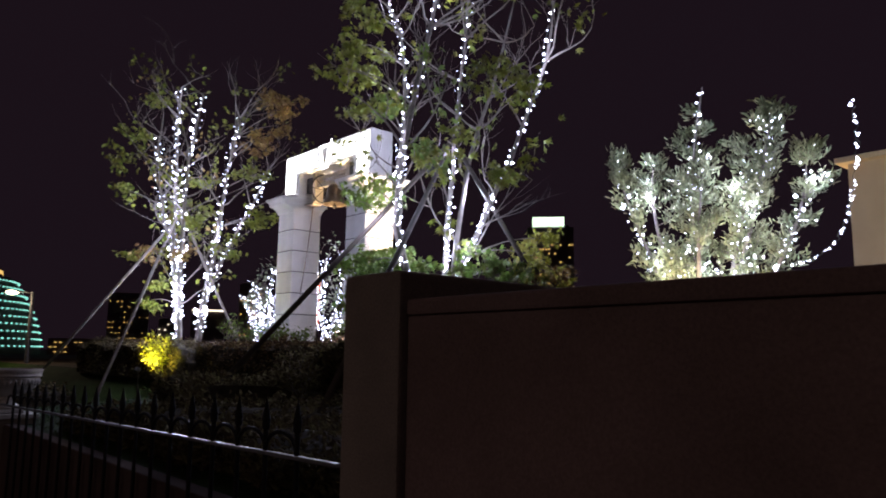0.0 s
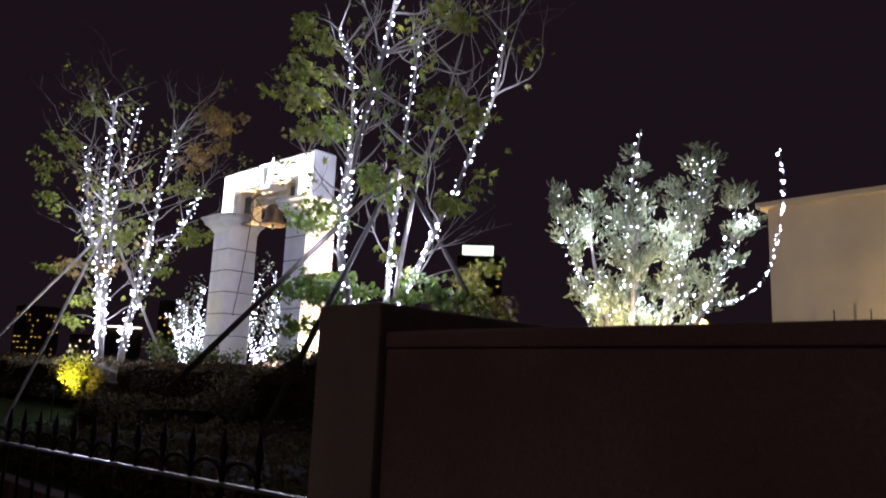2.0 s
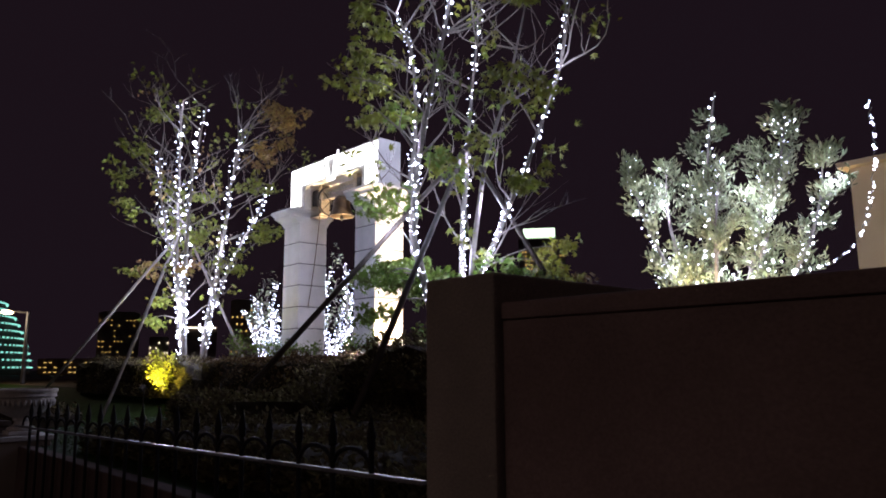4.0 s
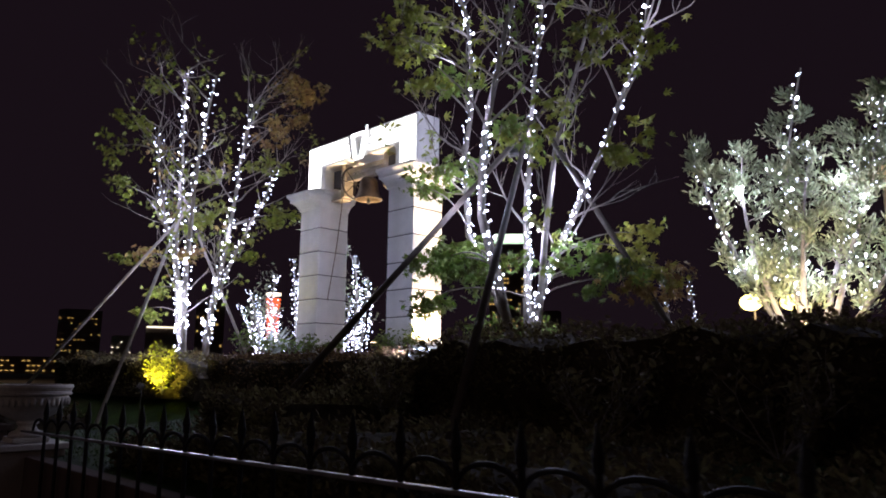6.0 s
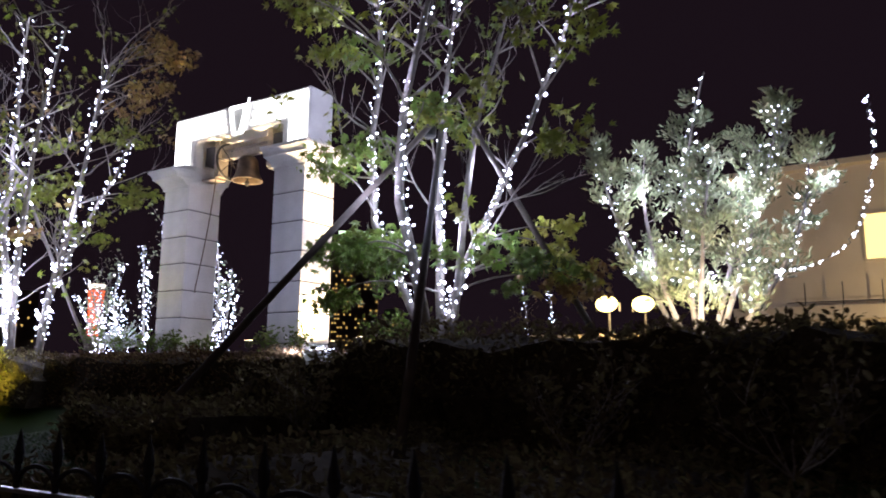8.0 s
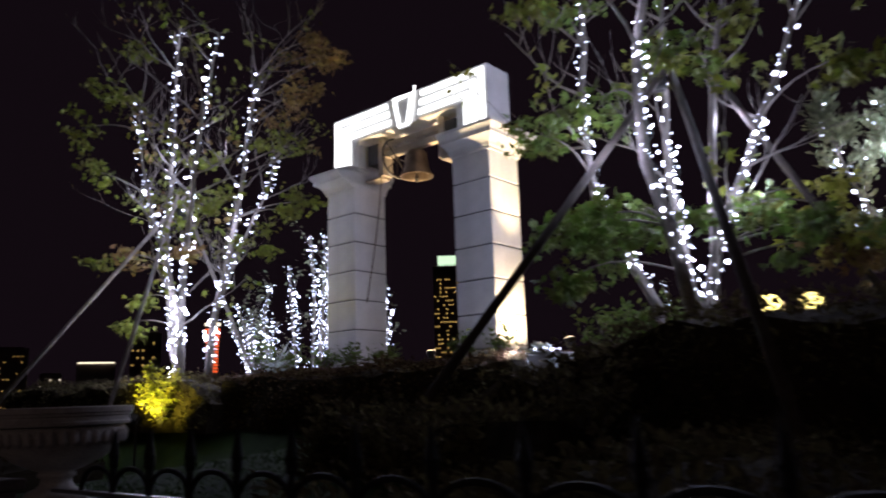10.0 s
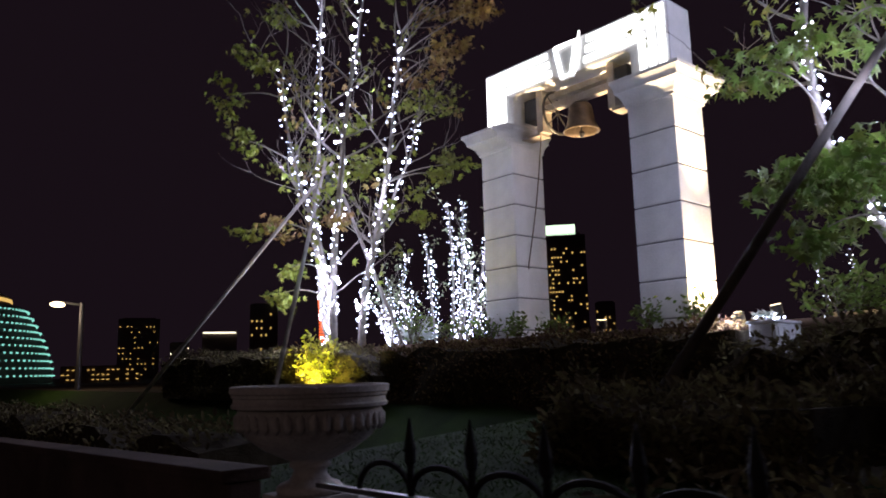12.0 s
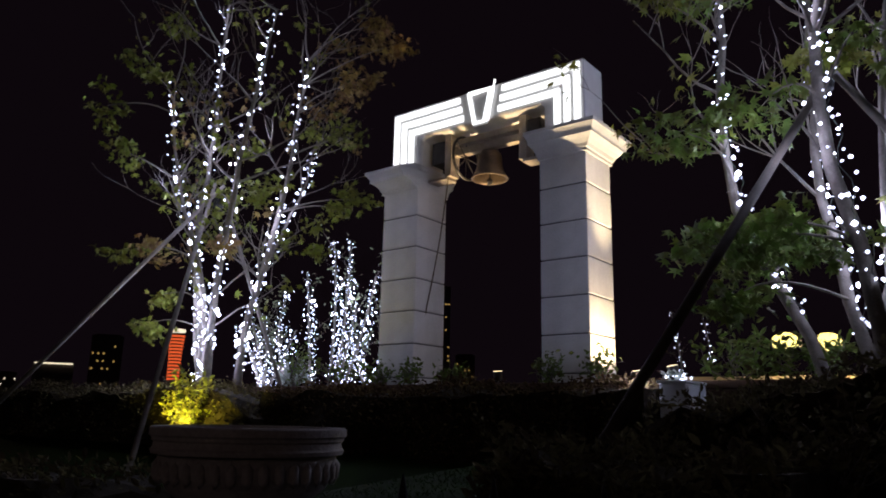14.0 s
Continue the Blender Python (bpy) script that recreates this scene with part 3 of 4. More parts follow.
def tree(label, base, stems, seed, twigs, clumps, mats, leaf, masses=()):
    ob = thing("tree", label, "tree", base, "light-wrapped garden trees")
    rng, o = random.Random(seed), Vector(base)
    bm, tips = bmesh.new(), []
    for line, r in stems:
        pts = [Vector(p) - o for p in smooth_line(line, 12)]
        pts = [p + Vector((rng.uniform(-1, 1), rng.uniform(-1, 1), 0)) * 0.025 for p in pts]
        tube(bm, pts, [r * (1 - 0.8 * k / 12) for k in range(13)], 8)
        for k in range(twigs):
            i = rng.randint(4, 12)
            ang = rng.uniform(0, math.tau)
            grow(bm, tips, rng, pts[i], (math.cos(ang), math.sin(ang) * 0.8, rng.uniform(0.2, 1.1)), rng.uniform(0.7, 1.3), max(0.007, r * 0.28), 2)
    joints = [Vector(p) - o for s in stems for p in smooth_line(s[0], 12)[3:]]
    for x, y, z, m in masses:
        q = Vector((x, y, z)) - o
        a = min(joints, key=lambda p: (p - q).length + max(0, p.z - q.z + 0.1) * 2)
        mid = (a + q) * 0.5 + Vector((rng.uniform(-0.1, 0.1), rng.uniform(-0.1, 0.1), 0.1))
        tube(bm, bez(a, mid, q, 6), [0.014, 0.012, 0.011, 0.009, 0.008, 0.006, 0.004], 5, False)
    part("trunk", bm, BARK, ob, "pale grey forked trunk and bare twigs", True)
    sets = [Leaves(seed + 1 + k) for k in range(len(mats))]
    rng.shuffle(tips)
    for p, d, pts in tips[:clumps]:
        s = sets[rng.choice((0, 0, 1))] if len(sets) > 1 else sets[0]
        for k in range(rng.randint(leaf[0], leaf[1])):
            q = pts[rng.randint(2, len(pts) - 1)] + Vector((rng.gauss(0, 0.11), rng.gauss(0, 0.11), rng.gauss(-0.03, 0.08)))
            s.add(q, (rng.uniform(-1, 1), rng.uniform(-1, 1), rng.uniform(-1.1, 0.15)), rng.uniform(0.6, 1.15) * leaf[2], LOBED)
    for x, y, z, m in masses:
        for b in range(4):
            q = Vector((x, y, z)) - o + Vector((rng.gauss(0, 0.16), rng.gauss(0, 0.16), rng.gauss(0, 0.09)))
            for k in range(rng.randint(18, 28)):
                sets[m].add(q + Vector((rng.gauss(0, 0.09), rng.gauss(0, 0.09), rng.gauss(-0.02, 0.05))), (rng.uniform(-1, 1), rng.uniform(-1, 1), rng.uniform(-1.3, 0.0)), rng.uniform(0.6, 1.1) * leaf[2], LOBED)
    for s, (m, lab) in zip(sets, mats):
        s.part("crown", m, ob, lab)
    return ob


LT = (-3.8, -0.85, 1.17)
left_stems = [
    ([(-3.92, -0.9, 1.17), (-3.95, -0.98, 2.0), (-3.78, -1.06, 2.9), (-4.02, -1.22, 3.9), (-4.45, -1.35, 5.0), (-4.57, -1.39, 6.25)], 0.055),
    ([(-3.86, -0.86, 1.17), (-4.0, -1.0, 2.6), (-4.0, -1.16, 3.95), (-3.64, -1.31, 4.7), (-3.38, -1.46, 5.5), (-3.3, -1.5, 7.0)], 0.06),
    ([(-3.72, -0.92, 1.17), (-3.5, -1.15, 2.7), (-2.95, -1.39, 3.95), (-2.72, -1.5, 4.7), (-2.34, -1.58, 5.5), (-2.3, -1.45, 6.6)], 0.06),
    ([(-3.35, -0.85, 1.17), (-3.35, -0.75, 2.5), (-3.08, -0.68, 3.6), (-2.68, -0.73, 4.65), (-2.72, -0.63, 5.45), (-2.82, -0.4, 6.5)], 0.06),
    ([(-3.2, -0.9, 1.17), (-3.5, -0.65, 2.4), (-3.64, -0.35, 3.3), (-3.63, 0.01, 4.15), (-3.78, 0.5, 5.0), (-4.2, 1.0, 5.8)], 0.045),
]
left_masses = [(-5.3, -2.0, 5.85, 0), (-4.5, -2.0, 6.2, 0), (-4.4, -1.5, 7.05, 0), (-4.7, -2.0, 5.0, 0), (-4.9, -0.8, 4.9, 0), (-3.7, -0.8, 5.3, 0), (-3.0, 0.2, 7.1, 1), (-2.3, 0.3, 6.9, 1),
               (-2.45, 0.3, 6.4, 1), (-2.9, 0.3, 6.1, 1), (-2.3, -0.2, 4.2, 0), (-1.95, -0.2, 4.3, 0), (-2.2, -0.8, 3.65, 0), (-4.5, -1.4, 3.7, 1), (-5.2, -1.4, 3.8, 0), (-3.15, -1.3, 3.65, 1),
               (-4.45, -1.3, 3.1, 0), (-4.8, -1.3, 2.7, 0), (-3.35, -1.3, 4.3, 0), (-2.45, -1.1, 4.3, 0), (-1.45, -0.3, 6.3, 1), (-1.9, -0.3, 5.9, 1), (-1.5, -0.3, 6.65, 1), (-2.1, -0.2, 5.2, 0)]
tree("young maple with pale forked trunk and sparse turning leaves", LT, left_stems, 21, 10, 64, [(MAPLE, "yellow-green lobed leaves"), (AUTUMN, "brownish turning leaves")], (8, 15, 0.105), left_masses)
RT = (4.1, -0.75, 1.17)
right_stems = [
    ([(3.72, -0.75, 1.17), (3.42, -0.48, 2.2), (3.02, -0.68, 3.25), (2.93, -0.7, 4.3), (2.95, -0.6, 5.35), (2.7, -0.5, 6.4), (2.3, -0.47, 7.1)], 0.055),
    ([(4.05, -0.9, 1.17), (4.0, -1.2, 2.2), (3.84, -1.37, 3.25), (3.8, -1.26, 4.3), (3.99, -1.17, 5.35), (4.3, -1.14, 6.4), (4.55, -1.2, 7.4)], 0.065),
    ([(3.95, -0.8, 1.17), (3.78, -0.56, 2.2), (3.6, -0.32, 3.25), (3.54, -0.18, 4.3), (3.6, -0.14, 5.35), (3.82, -0.15, 6.75)], 0.06),
    ([(3.9, -0.85, 1.17), (3.94, -0.66, 2.2), (4.21, -0.36, 3.25), (4.6, -0.1, 4.3), (4.92, 0.12, 5.35), (4.98, 0.32, 6.5)], 0.055),
    ([(4.05, -0.7, 1.17), (4.0, -0.6, 2.6), (4.12, -0.4, 4.2), (4.25, 0.0, 5.6), (4.3, 0.3, 6.8)], 0.05),
]
right_masses = [(2.2, -0.9, 5.8, 0), (2.5, -0.9, 5.25, 0), (2.85, -0.9, 5.2, 1), (4.2, -0.9, 4.4, 0), (4.85, -0.9, 5.15, 0), (5.6, -0.9, 4.85, 0), (5.3, -0.9, 3.85, 0), (3.2, -1.3, 2.8, 1), (3.75, -1.3, 2.85, 1),
                (4.03, -1.3, 4.25, 1), (3.4, -1.3, 3.85, 1), (4.5, -0.5, 2.95, 1), (4.4, -0.5, 2.75, 1), (4.95, -0.5, 2.7, 1), (2.85, -1.3, 3.75, 1), (3.0, -1.4, 2.8, 1), (3.3, -1.4, 2.85, 1),
                (3.2, -1.4, 2.45, 1), (2.2, -0.9, 6.2, 0), (5.2, -0.9, 6.1, 0), (4.55, 0.5, 3.25, 2), (4.8, 0.05, 2.95, 2), (5.05, 0.1, 2.75, 2), (4.95, 0.1, 2.6, 3), (2.55, -1.2, 6.9, 0), (2.7, -1.2, 6.5, 0), (2.6, -1.2, 6.1, 0), (2.45, -1.2, 5.75, 0),
                (2.5, -0.8, 4.0, 1), (2.7, -0.8, 3.1, 1), (3.0, -0.8, 2.75, 1), (3.2, -0.8, 3.0, 1), (3.6, -0.8, 2.9, 1), (3.75, -0.8, 4.35, 0)]
# warm light on the turning leaves is put into the brighter yellow masses
tree("tall maple with pale forked trunk and sparse green leaves", RT, right_stems, 47, 10, 36, [(MAPLE, "yellow-green lobed leaves"), (GREEN, "fresh green lobed leaves"), (LIME, "yellow autumn leaves, brightened as if lit"), (AUTUMN, "brownish turning leaves")], (8, 15, 0.115), right_masses)

def wound(stems, skip, twice):
    """Strands along the stems, and a second turn of the cable round their lower part."""
    lines = [smooth_line(line, 20) for line, r in stems]
    return [l[skip:] for l in lines] + [[p + Vector((0.07, -0.06, 0)) for p in l[skip:twice]] for l in lines]


light_string("cool white string lights wound round the maple stems", wound(left_stems, 3, 8), 61, 0.052, 0.075, 14, 9.0, 0.0195)
light_string("cool white string lights wound round the tall maple", wound(right_stems[:4], 4, 11), 71, 0.048, 0.05, 14, 7.2, 0.0145)


def brace(poles, top, label, wood, thick=1.0):
    ob = thing("tree_brace", label, "tree support", top)
    o = Vector(top)
    for f, t in poles:
        part("pole", tube(bmesh.new(), [Vector(t) - o, Vector(f) - o], [0.03 * thick, 0.036 * thick], 10), wood, ob, smooth=True)
    part("binding", lathe(bmesh.new(), [(0.05, -0.07), (0.068, -0.05), (0.068, 0.05), (0.05, 0.07)], 12), WRAP, ob, "dark rubber binding")
    return ob


brace([((2.77, -3.33, 1.08), (3.95, -0.40, 4.7)), ((5.30, -3.37, 1.1), (3.72, -0.45, 4.45)), ((5.22, 0.29, 1.87), (4.05, -0.52, 4.35))], (3.74, -0.75, 4.15), "three slanted support poles with backlit shade in their colour, tied to the tree", SHADEDPOLE)
brace([((-1.42, -3.36, 0.54), (-3.62, -1.21, 4.55)), ((-5.80, -3.49, 0.56), (-3.36, -1.24, 4.48)), ((-3.75, 0.3, 1.87), (-3.45, -1.05, 4.1))], (-3.48, -1.22, 4.25), "three slanted brown support poles tied to the maple", POLE, 0.8)


# light-wrapped shrubs behind the pillar
def lit_shrub(stems, seed, label):
    ob = thing("shrub", label, "shrub", stems[0][0], "light-wrapped shrubs")
    rng, o, bm, tips = random.Random(seed), Vector(stems[0][0]), bmesh.new(), []
    for a, b, c in stems:
        pts = [p - o for p in bez(a, b, c, 8)]
        tube(bm, pts, [0.03 * (1 - 0.08 * k) for k in range(9)], 6)
        for k in range(3):
            grow(bm, tips, rng, pts[rng.randint(2, 7)], (rng.uniform(-1, 1), rng.uniform(-1, 1), 0.8), 0.5, 0.008, 1)
    part("stem", bm, BARK, ob)
    s = Leaves(seed)
    for p, d, pts in tips:
        for k in range(4):
            s.add(p + Vector((rng.gauss(0, 0.08), rng.gauss(0, 0.08), rng.gauss(0, 0.08))), (rng.uniform(-1, 1), rng.uniform(-1, 1), rng.uniform(-0.6, 0.8)), rng.uniform(0.06, 0.1), OVAL)
    s.part("foliage", OLIVE, ob)
    return ob


shrubs = [
    [((-4.75, 0.75, 1.86), (-4.95, 0.7, 2.4), (-5.3, 0.6, 2.95)), ((-4.7, 0.75, 1.86), (-4.6, 0.7, 2.5), (-4.75, 0.7, 3.1)), ((-4.6, 0.75, 1.86), (-4.3, 0.8, 2.4), (-4.05, 0.8, 2.8))],
    [((-3.2, 1.5, 1.86), (-3.35, 1.5, 2.3), (-3.6, 1.45, 2.8)), ((-3.1, 1.5, 1.86), (-2.85, 1.5, 2.4), (-2.7, 1.5, 3.0)), ((-2.9, 1.4, 1.86), (-2.5, 1.4, 2.3), (-2.3, 1.4, 2.6))],
    [((-2.45, 1.4, 1.86), (-2.4, 1.4, 2.8), (-2.5, 1.4, 3.75)), ((-2.3, 1.4, 1.86), (-2.15, 1.4, 2.6), (-2.1, 1.4, 3.3))],
    [((-3.9, 1.4, 1.86), (-3.83, 1.4, 3.2), (-3.95, 1.4, 4.36)), ((-3.76, 1.4, 1.86), (-3.58, 1.4, 3.2), (-3.56, 1.4, 4.31))],
    [((-3.4, 1.2, 1.86), (-3.0, 1.2, 2.8), (-2.77, 1.2, 3.6)), ((-3.5, 1.2, 1.86), (-3.3, 1.2, 2.6), (-3.15, 1.2, 3.2))],
    [((-4.3, 1.4, 1.86), (-4.45, 1.4, 3.1), (-4.55, 1.4, 3.9)), ((-4.4, 1.1, 1.86), (-4.7, 1.0, 2.7), (-4.5, 1.0, 3.5)), ((-5.0, 1.0, 1.86), (-5.2, 1.0, 2.6), (-5.6, 1.0, 3.3))],
]
for k, st in enumerate(shrubs):
    st = [tuple((5.0 + (x - 5.0) * 1.2, -6.7 + (y + 6.7) * 1.2, max(1.86, 1.53 + (z - 1.53) * 1.2)) for x, y, z in q) for q in st]
    lit_shrub(st, 80 + k, "bare-stemmed shrub wrapped in white lights on the terrace")
    light_string("dense cool white string lights on the shrub stems", [bez(*s, 8) for s in st] + [[p + Vector((0.09, 0.05, -0.1)) for p in bez(*s, 8)[:7]] for s in st], 90 + k, 0.036, 0.08, 2, 10)
# pale blade-leaved plant
ob = thing("agave_plant", "pale grey plant with stiff pointed leaves", "plant", (-5.6, 2.0, 1.86))
s = Leaves(7)
for k in range(46):
    a, e = s.rng.uniform(0, math.tau), s.rng.uniform(0.25, 1.3)
    d = Vector((math.cos(a) * math.cos(e), math.sin(a) * math.cos(e), math.sin(e)))
    s.blade((0, 0, 0.12), Vector((0, 0, 0.12)) + d * s.rng.uniform(0.5, 0.75), 0.03)
s.part("blade", AGAVE, ob, kind="stuff")


# ---------------------------------------------------------------- silvery bush with lights, behind the wall
def olive_bush():
    base = Vector((5.7, 3.2, 1.86))
    ob = thing("olive_bush", "dense silvery olive bush lit by white lights", "bush", base)
    rng, bm, tips = random.Random(31), bmesh.new(), []
    stems = [((5.5, 3.2, 1.9), (5.4, 3.0, 3.8), (5.82, 2.65, 5.6)), ((5.6, 3.2, 1.9), (6.05, 3.2, 3.6), (6.25, 3.1, 4.5)), ((5.35, 3.2, 1.9), (4.6, 2.9, 3.5), (4.35, 2.7, 4.6)),
             ((5.7, 3.2, 1.9), (6.6, 3.3, 3.15), (6.9, 3.45, 4.4)), ((5.65, 3.3, 1.9), (6.3, 3.1, 3.8), (6.68, 2.9, 5.05)), ((5.4, 3.0, 1.9), (5.0, 2.75, 3.4), (5.0, 2.6, 4.5)), ((5.55, 2.9, 1.9), (5.7, 2.6, 3.2), (5.85, 2.5, 4.2))]
    for a, b, c in stems:
        pts = [p - base for p in bez(a, b, c, 10)]
        tube(bm, pts, [0.045 * (1 - 0.08 * k) for k in range(11)], 7)
        for k in range(20):
            ang, i = rng.uniform(0, math.tau), rng.randint(2, 10)
            grow(bm, tips, rng, pts[i], (math.cos(ang), math.sin(ang), rng.uniform(0.1, 1)), rng.uniform(0.3, 0.55) * (1.15 - 0.065 * i), 0.009, 1)
    part("trunk", bm, BARK, ob)
    s = Leaves(32)
    for p, d, pts in tips:
        for k in range(26):
            q = pts[rng.randint(1, len(pts) - 1)]
            s.add(q + Vector((rng.gauss(0, 0.045), rng.gauss(0, 0.045), rng.gauss(0, 0.045))), d * 0.9 + Vector((rng.uniform(-1, 1), rng.uniform(-1, 1), rng.uniform(-0.4, 1))), rng.uniform(0.07, 0.13), NARROW)
    s.part("foliage", OLIVE, ob, "small silvery leaves")
    strands = [bez(*t, 12)[4:] for t in stems[:5]]
    strands += [[p + base for p in q[2][1:]] for q in tips[::8]]
    light_string("cool white string lights draped over the bush", strands, 35, 0.055, 0.09, 14, 7.5, 0.0165)
    vine = [bez((6.5, 3.6, 3.0), (7.2, 3.35, 3.2), (7.52, 3.2, 3.75), 10) + bez((7.52, 3.2, 3.75), (7.66, 3.15, 4.4), (7.62, 3.18, 5.06), 6)[1:]]
    light_string("single cool white light string climbing beside the bush", vine, 36, 0.05, 0.02, 1, 10)


olive_bush()


# ---------------------------------------------------------------- hedges and low shrubs
def hedge(name, label, x0, x1, y0, y1, z0, top, seed, mat, count, size, rough=0.06):
    ob = thing(name, label, "hedge", ((x0 + x1) / 2, (y0 + y1) / 2, z0), "clipped hedges")
    o = ob.location.copy()
    bm = bmesh.new()
    nx, ny = max(3, int((x1 - x0) / 0.25)), 5
    def surf(u, v):
        """A point of the uneven hedge surface: u along it, v from the front foot over the top to the back foot."""
        x = x0 + (x1 - x0) * u
        h = top(x) - z0
        a = v * 3
        if a < 1:
            y, z = y0, z0 + h * a
        elif a < 2:
            y, z = y0 + (y1 - y0) * (a - 1), z0 + h
        else:
            y, z = y1, z0 + h * (3 - a)
        q = Vector((x, y, z))
        n = noise.noise(q * 1.7) * rough * 1.6 + noise.noise(q * 5.0) * rough
        return q + Vector((0, -1 if a < 1 else (0 if a < 2 else 1), 1 if 0.9 < a < 2.1 else 0)) * n
    # closed dark shell a little below the leaf surface
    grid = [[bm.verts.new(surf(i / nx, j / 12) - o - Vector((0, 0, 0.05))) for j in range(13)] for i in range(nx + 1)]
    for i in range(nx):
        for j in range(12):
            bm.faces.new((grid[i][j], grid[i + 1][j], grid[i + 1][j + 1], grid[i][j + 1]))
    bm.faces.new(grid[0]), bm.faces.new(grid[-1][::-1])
    part("hedge_core", bm, HEDGECORE, ob, "dark solid core under the leaves")
    s = Leaves(seed)
    for k in range(count):
        v = s.rng.uniform(0, 0.8)
        p = surf(s.rng.random(), v) - o
        s.add(p + Vector((s.rng.gauss(0, 0.02), s.rng.gauss(0, 0.03), s.rng.gauss(0, 0.03))), (s.rng.uniform(-1, 1), s.rng.uniform(-1.2, 0.3), s.rng.uniform(-0.3, 1.1)), size * s.rng.uniform(0.6, 1.2), OVAL)
    s.part("foliage", mat, ob, kind="stuff")
    return ob


hedge("hedge", "long clipped dark hedge before the terrace wall", -9.0, -2.1, -1.5, -0.75, 1.17, lambda x: 1.82 + 0.05 * math.sin(x * 3.1) - 0.5 * max(0, x + 2.6), 101, BOX, 7000, 0.055, 0.1)
hedge("hedge", "low reddish-brown hedge below the arch", -2.2, 2.38, -1.3, -0.74, 1.17, lambda x: 1.79 + 0.025 * math.sin(x * 3.7) + 0.02 * math.sin(x * 8.3), 105, RUSSET, 7000, 0.05, 0.06)
hedge("hedge", "bushy dark hedge below the tall maple", 2.78, 8.6, -2.3, -1.0, 1.17, lambda x: 1.5 + 0.39 * min(1, (x - 2.78) / 1.5) + 0.03 * math.sin(x * 2.3) + max(0, x - 6.5) * 0.06, 102, BOX, 11000, 0.06, 0.11)


hedge("hedge", "low dark ground cover between railing and hedge", 3.85, 8.6, -4.95, -2.5, 0.98, lambda x: 1.17 + 0.05 * math.sin(x * 4.0) - 0.1 * max(0, 4.6 - x), 103, BOX, 17000, 0.06, 0.07)
hedge("hedge", "loose dark shrubs round the foot of the support pole", 2.55, 3.95, -3.75, -2.35, 1.02, lambda x: 1.25 + 0.06 * math.sin(x * 5.0) + 0.05 * (x - 2.5), 106, BOX, 6000, 0.065, 0.1)


hedge("hedge", "low dark hedge behind the stone wall", -14.0, 0.9, -4.9, -4.2, 0.54, lambda x: 1.12 + 0.05 * math.sin(x * 2.7), 104, BOX, 9000, 0.06, 0.08)


def low_shrub(name, label, place, radius, height, mat, seed, count, size, shape=OVAL):
    ob = thing(name, label, "shrub", place, "low shrubs")
    rng, bm, tips = random.Random(seed), bmesh.new(), []
    for k in range(11):
        a = rng.uniform(0, math.tau)
        grow(bm, tips, rng, (0, 0, 0), (math.cos(a) * radius, math.sin(a) * radius, height * rng.uniform(0.8, 1.3)), math.hypot(radius, height) * rng.uniform(0.6, 0.85), 0.008, 1)
    part("stem", bm, BARK, ob)
    s = Leaves(seed)
    for k in range(count):
        p, d, pts = rng.choice(tips)
        q = pts[rng.randint(2, len(pts) - 1)]
        s.add(q + Vector((rng.gauss(0, 0.04), rng.gauss(0, 0.04), rng.gauss(0, 0.04))), (rng.uniform(-1, 1), rng.uniform(-1, 1), rng.uniform(-0.3, 1)), size * rng.uniform(0.6, 1.2), shape)
    s.part("foliage", mat, ob)
    return ob


low_shrub("shrub", "yellow-lit leafy shrub at the foot of the maple", (-2.98, -1.68, 1.2), 0.2, 0.66, LIME, 201, 700, 0.07)
for k, (x, y, r, h) in enumerate(((0.98, -0.3, 0.16, 0.24), (1.5, -0.25, 0.12, 0.26), (-0.75, -0.35, 0.22, 0.2), (-1.3, -0.38, 0.22, 0.18), (-0.2, -0.3, 0.2, 0.14), (-1.9, -0.4, 0.3, 0.3), (-2.6, -0.45, 0.3, 0.32))):
    low_shrub("shrub", "small leafy shrub at the arch foot", (x, y, 1.84), r, h, GREEN, 210 + k, 170, 0.07)
for k, (x, y, z, r, h) in enumerate(((2.75, -0.1, 1.87, 0.4, 0.22), (3.3, 0.1, 1.87, 0.4, 0.2))):
    low_shrub("shrub", "loose green shrub beneath the tall maple", (x, y, z), r, h, GREEN, 230 + k, 420, 0.085)

for k, (x, y, r, h) in enumerate(((1.2, -1.0, 0.35, 0.35), (1.8, -1.15, 0.38, 0.42), (3.6, -1.95, 0.35, 0.3), (3.0, -1.7, 0.22, 0.2), (1.0, -1.2, 0.3, 0.28), (0.7, -0.9, 0.3, 0.3), (3.5, -2.15, 0.26, 0.5), (0.3, -0.95, 0.3, 0.28), (-0.8, -0.95, 0.3, 0.3), (-1.7, -1.0, 0.35, 0.4), (3.9, -2.7, 0.35, 0.4), (6.2, -2.9, 0.45, 0.42), (7.3, -2.8, 0.45, 0.45))):
    low_shrub("shrub", "dark loose shrub before the terrace wall", (x, y, 1.14), r, h, BOX, 260 + k, 420, 0.07)

# white meter box in the gap between the hedges
ob = thing("utility_box", "white metal utility cabinet among the hedges", "utility box", (2.45, -1.16, 1.17))
part("body", box(bmesh.new(), (0, 0, 0.04), (0.21, 0.46, 0.655), 0.012), WHITEBOX, ob)
part("lid", box(bmesh.new(), (-0.012, -0.012, 0.657), (0.222, 0.472, 0.678), 0.006), WHITEBOX, ob, "overhanging white lid")
part("door", box(bmesh.new(), (0.212, 0.03, 0.09), (0.22, 0.43, 0.63), 0.004), WHITEBOX, ob, "white access door")
part("base", box(bmesh.new(), (0.01, 0.01, 0), (0.2, 0.45, 0.038), 0.004), DARKSTEEL, ob)
